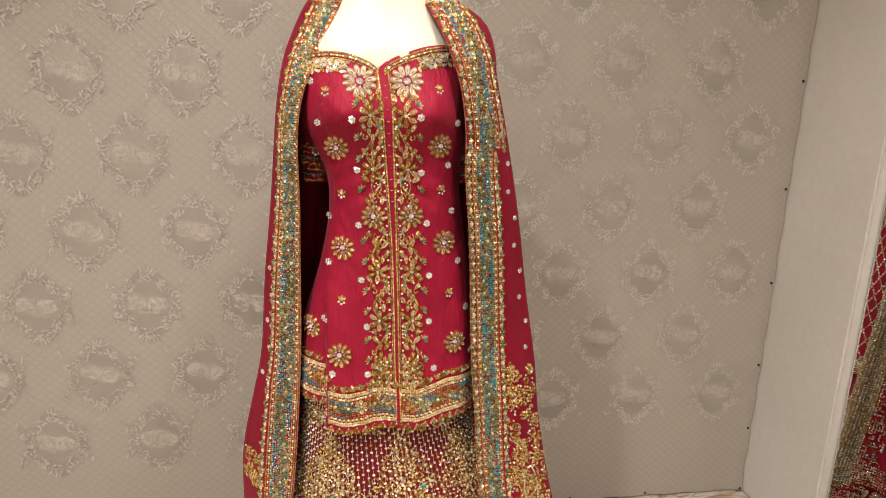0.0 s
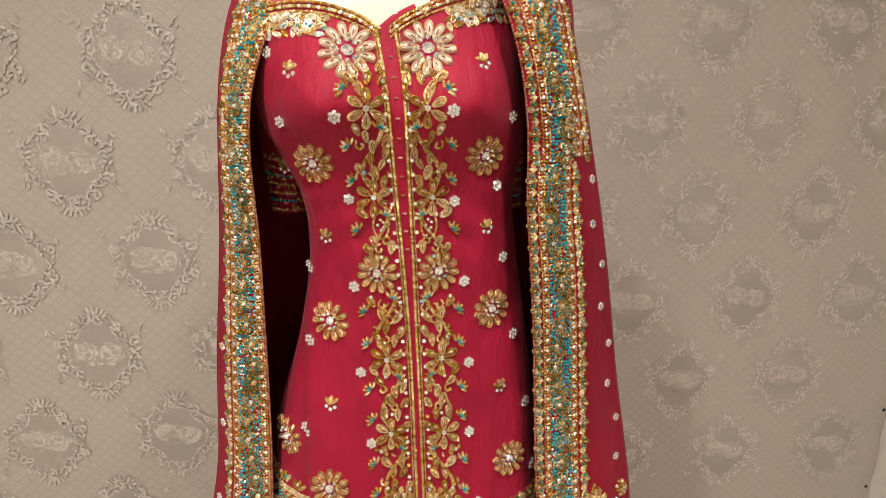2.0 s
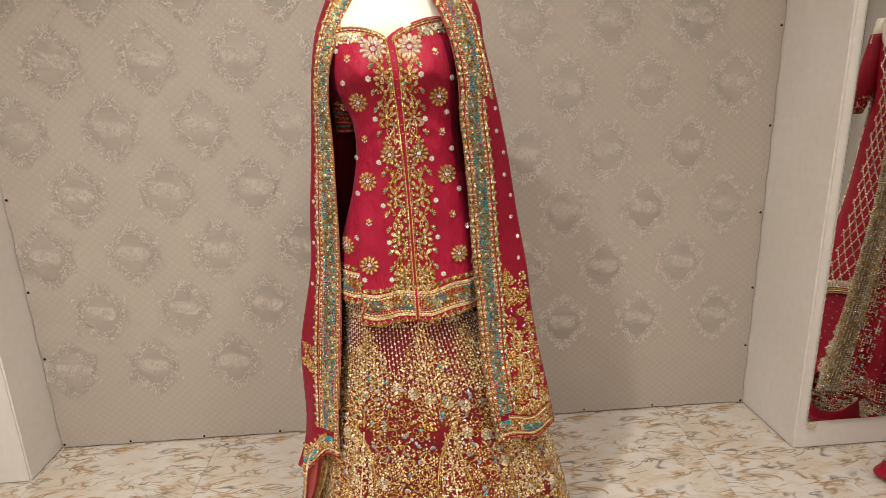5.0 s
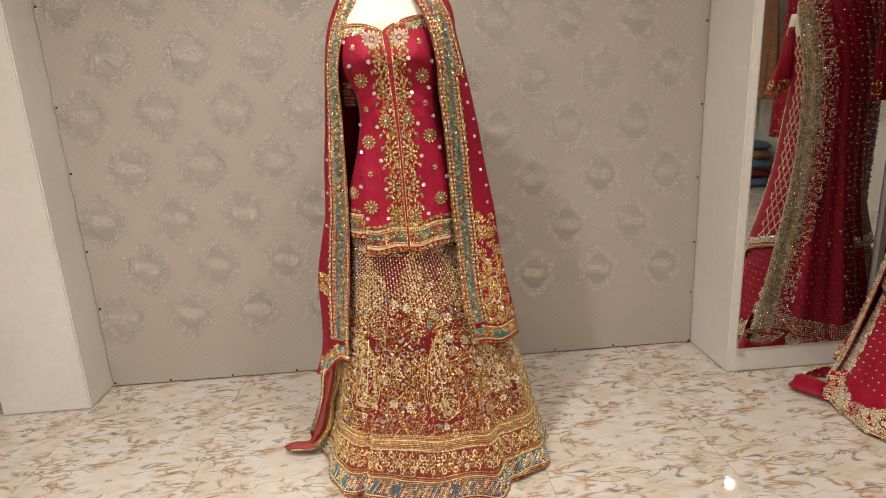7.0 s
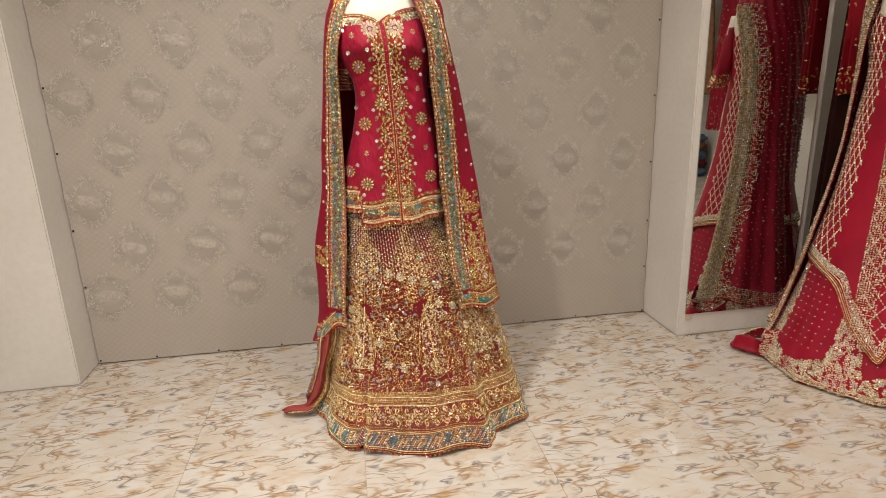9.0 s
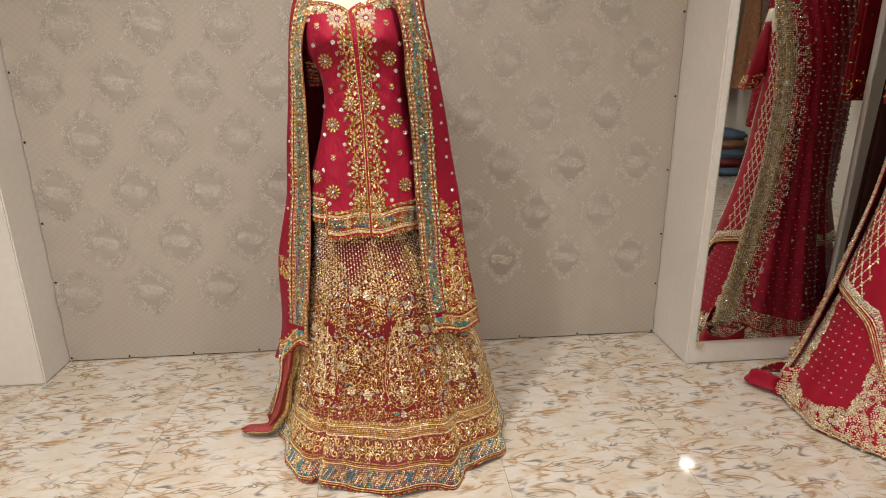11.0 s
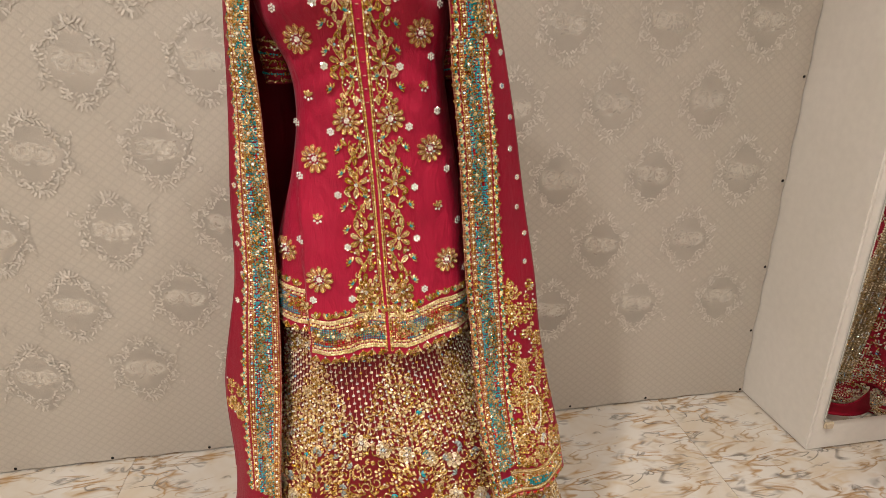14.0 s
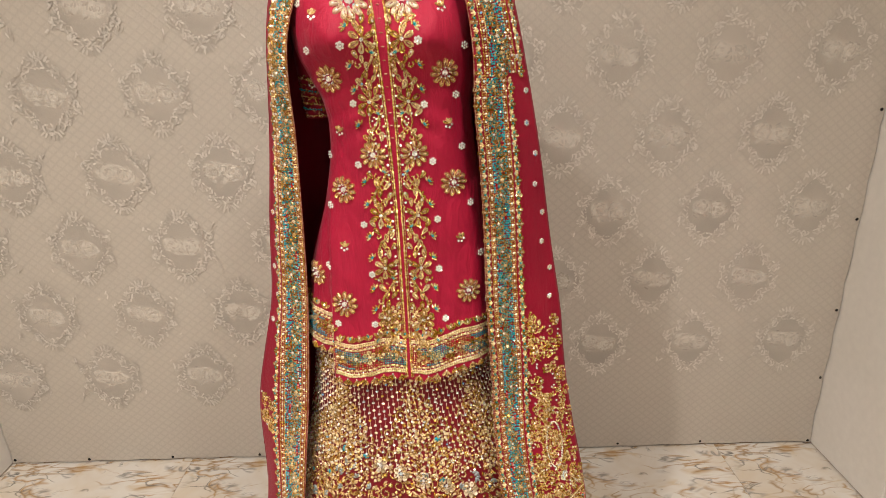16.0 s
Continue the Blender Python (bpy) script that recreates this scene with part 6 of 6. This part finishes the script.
def tail_point(u, v):
    """A corner of the scarf that stands rolled into a loop on the tiles; u runs from the floor to the upper edge."""
    a = 0.3 + 5.7 * v
    rx, ry = 0.092 - 0.012 * u + 0.012 * math.sin(3 * a), 0.070 - 0.010 * u
    return (1.705 + rx * math.cos(a) - 0.02 * v, 1.215 + ry * math.sin(a), 0.006 + (0.052 + 0.016 * math.sin(2 * a + 0.5)) * (u + 1) / 2 + 0.006 * (1 - math.cos(u * 3)))


sheet("fallen_corner", tail_point, np.linspace(-1, 1, 10), np.linspace(0, 1, 60), M_RED2, scarf2, "scarlet corner rolled into a loop on the tiles", 0.003)
nd = Needle(Surface(tail_point, 1, lambda a, b: 1 / 0.03))
for k, v in enumerate(np.arange(0.02, 0.98, 0.014)):
    nd.put("stitch", M_SILVERGOLD, 0.97, v, 0.009, 0.008, 0.004, 1.0)
    if k % 5 == 0:
        nd.put("bead", M_SILVERGOLD, 1.0, v, 0.011, 0.011, 0.010)
    if k % 3 == 0:
        nd.put("gem", M_CRYSTAL, 0.1 * math.sin(k), v, 0.006, 0.006, 0.004)
nd.finish(scarf2, {M_SILVERGOLD.name: "corner_beading", M_CRYSTAL.name: "corner_stones"})


def upturned_point(u, v):
    """The embroidered end of the scarf that leans against the skirt's hem."""
    return (1.695 + 0.050 * u + 0.030 * v, 1.105 - 0.030 * u + 0.010 * math.sin(3 * u), 0.010 + 0.135 * v + 0.015 * u * v)


sheet("upturned_end", upturned_point, np.linspace(-1, 1, 14), np.linspace(0, 1, 14), M_RED2, scarf2, "scarlet scarf end thick with champagne flowers", 0.002)
nd = Needle(Surface(upturned_point, 1, lambda a, b: 1 / 0.058))
for k in range(150):
    nd.flower(r2.uniform(-0.95, 0.95), r2.uniform(0.03, 0.98), 0.0085, 6, M_SILVERGOLD, M_CRYSTAL if k % 2 else M_GOLD, k, "leaf")
nd.finish(scarf2, {M_SILVERGOLD.name: "end_embroidery", M_CRYSTAL.name: "end_stones", M_GOLD.name: "end_gilding"})


# ---- gowns hung round the shop ----
def gown(x, y, z0, z1, w0, w1, deep, turn, material, label, trim=None, seed=1):
    thing = holder("hanging_gown", (x, y, z0), label, "gown", "gowns hung along the walls")
    c, s = math.cos(turn), math.sin(turn)

    def fn(t, f):
        z = z1 - (z1 - z0) * f
        w = w0 + (w1 - w0) * f ** 0.7
        fold_ = 1 + 0.16 * math.sin(7 * t + seed) * f + 0.08 * math.sin(13 * t + 2 * seed) * f
        px, py = w * math.cos(t) * fold_, deep * math.sin(t) * fold_ * (0.5 + 0.5 * f)
        return (x + px * c - py * s, y + px * s + py * c, z - 0.02 * math.cos(t) ** 2 * (f < 0.05))
    sheet("gown_cloth", fn, np.linspace(0, 2 * math.pi, 73)[:-1], np.linspace(0, 1, 40), material, thing, "", 0.002, True, 1.0)
    if trim:
        nd = Needle(Surface(lambda t, f: fn(t, 1 - f), 1, lambda t, f: 1 / w1))
        g = random.Random(seed)
        for i in range(900):
            t, f = g.uniform(0, 2 * math.pi), g.random()
            if f > 0.13 and not 0.62 < f < 0.70 and g.random() > 0.16:
                continue
            nd.put("leaf", trim, t, f, 0.016, 0.011, 0.005, g.uniform(0, 3))
        nd.finish(thing, {trim.name: "trim_embroidery"})
    bm = bmesh.new()
    pts = [(x + c * q * w0 * 0.9, y + s * q * w0 * 0.9, z1 + 0.03 - 0.05 * abs(q)) for q in np.linspace(-1, 1, 9)] + [(x, y, z1 + 0.09)]
    for p, q in list(zip(pts[:9], pts[1:9])) + [(pts[4], pts[9])]:
        d = Vector(q) - Vector(p)
        bmesh.ops.create_cone(bm, cap_ends=True, segments=8, radius1=0.005, radius2=0.005, depth=d.length * 1.05,
                              matrix=Matrix.Translation((Vector(p) + Vector(q)) / 2) @ d.to_track_quat("Z", "Y").to_matrix().to_4x4())
    under(part("hanger", bm, M_BLACK), thing)
    bm = bmesh.new()
    bmesh.ops.create_cone(bm, cap_ends=True, segments=10, radius1=0.004, radius2=0.004, depth=CEIL - z1 - 0.085, matrix=Matrix.Translation((x, y, (CEIL + z1 + 0.085) / 2)))
    under(part("hanging_wire", bm, M_BLACK), thing)


gown(2.362, 1.378, 0.10, 2.05, 0.285, 0.295, 0.030, 0.0, M_DARKCLOTH, "black-brown velvet gown hanging beside the mirror", None, 2)
gown(2.105, 1.315, 1.13, 2.0, 0.085, 0.080, 0.024, 0.1, M_RED3, "deep maroon chiffon top with gold cuffs, hanging", M_GOLD, 4)
gown(-1.98, 1.45, 0.22, 1.75, 0.14, 0.22, 0.10, 0.0, M_BROWN, "brown brocade gown hanging in the alcove", M_GOLD, 5)
gown(4.22, -2.98, 1.0, 2.1, 0.12, 0.20, 0.08, math.pi / 2, M_BROWN, "brown and red brocade gown on the far wall", M_GOLD, 6)
gown(4.22, -2.55, 0.6, 2.1, 0.12, 0.20, 0.08, math.pi / 2, M_RED2, "scarlet gown hanging on the far wall", M_SILVERGOLD, 7)
gown(4.22, -3.5, 0.8, 2.1, 0.12, 0.20, 0.08, math.pi / 2, M_MAROON, "maroon gown hanging on the far wall", M_GOLD, 8)
gown(4.22, -1.30, 1.12, 2.1, 0.10, 0.14, 0.07, math.pi / 2, M_DARKCLOTH, "black velvet jacket hanging on the far wall", None, 9)


def bundle(x, y, label):
    """A folded pile of cloth."""
    thing = holder("cloth_pile", (x, y, 0), label, "cloth pile")
    for k in range(5):
        w = 0.26 - 0.01 * k
        bm = box(x - 0.16, x + 0.16, y - w, y + w, 0.002 + 0.105 * k, 0.100 + 0.105 * k, 0.03)
        for v in bm.verts:
            v.co += Vector(noise.noise_vector(v.co * 5 + Vector((k, 0, 0)))) * 0.012 * (v.co.z > 0.02)
        under(part("folded_cloth", bm, (M_BLUE, M_MAROON, M_BLUE, M_BROWN, M_BLUE)[k], smooth=True), thing)


bundle(4.18, -3.13, "folded grey-blue and maroon cloths piled on the floor")


# floor tiles
TILE = 0.606


def tile_mesh():
    bm = box(-TILE / 2 + 0.0005, TILE / 2 - 0.0005, -TILE / 2 + 0.0005, TILE / 2 - 0.0005, -0.009, 0.0)
    bmesh.ops.bevel(bm, geom=[e for e in bm.edges if all(v.co.z > -0.001 for v in e.verts)], offset=0.0004, segments=1, affect="EDGES")
    me = bpy.data.meshes.new("tile")
    bm.to_mesh(me)
    bm.free()
    me.materials.append(M_FLOOR)
    return me


tile_data = tile_mesh()
for i in range(-5, 8):
    for j in range(-8, 3):
        x, y = -0.123 + (i + 0.5) * TILE, 0.552 + (j + 0.5) * TILE
        if x - TILE / 2 > ROOM_R or x + TILE / 2 < ROOM_L or y - TILE / 2 > WALL_Y + 0.2:
            continue
        ob = new("tile", tile_data)
        ob.location = (x, y, 0)
        ob.parent = floor
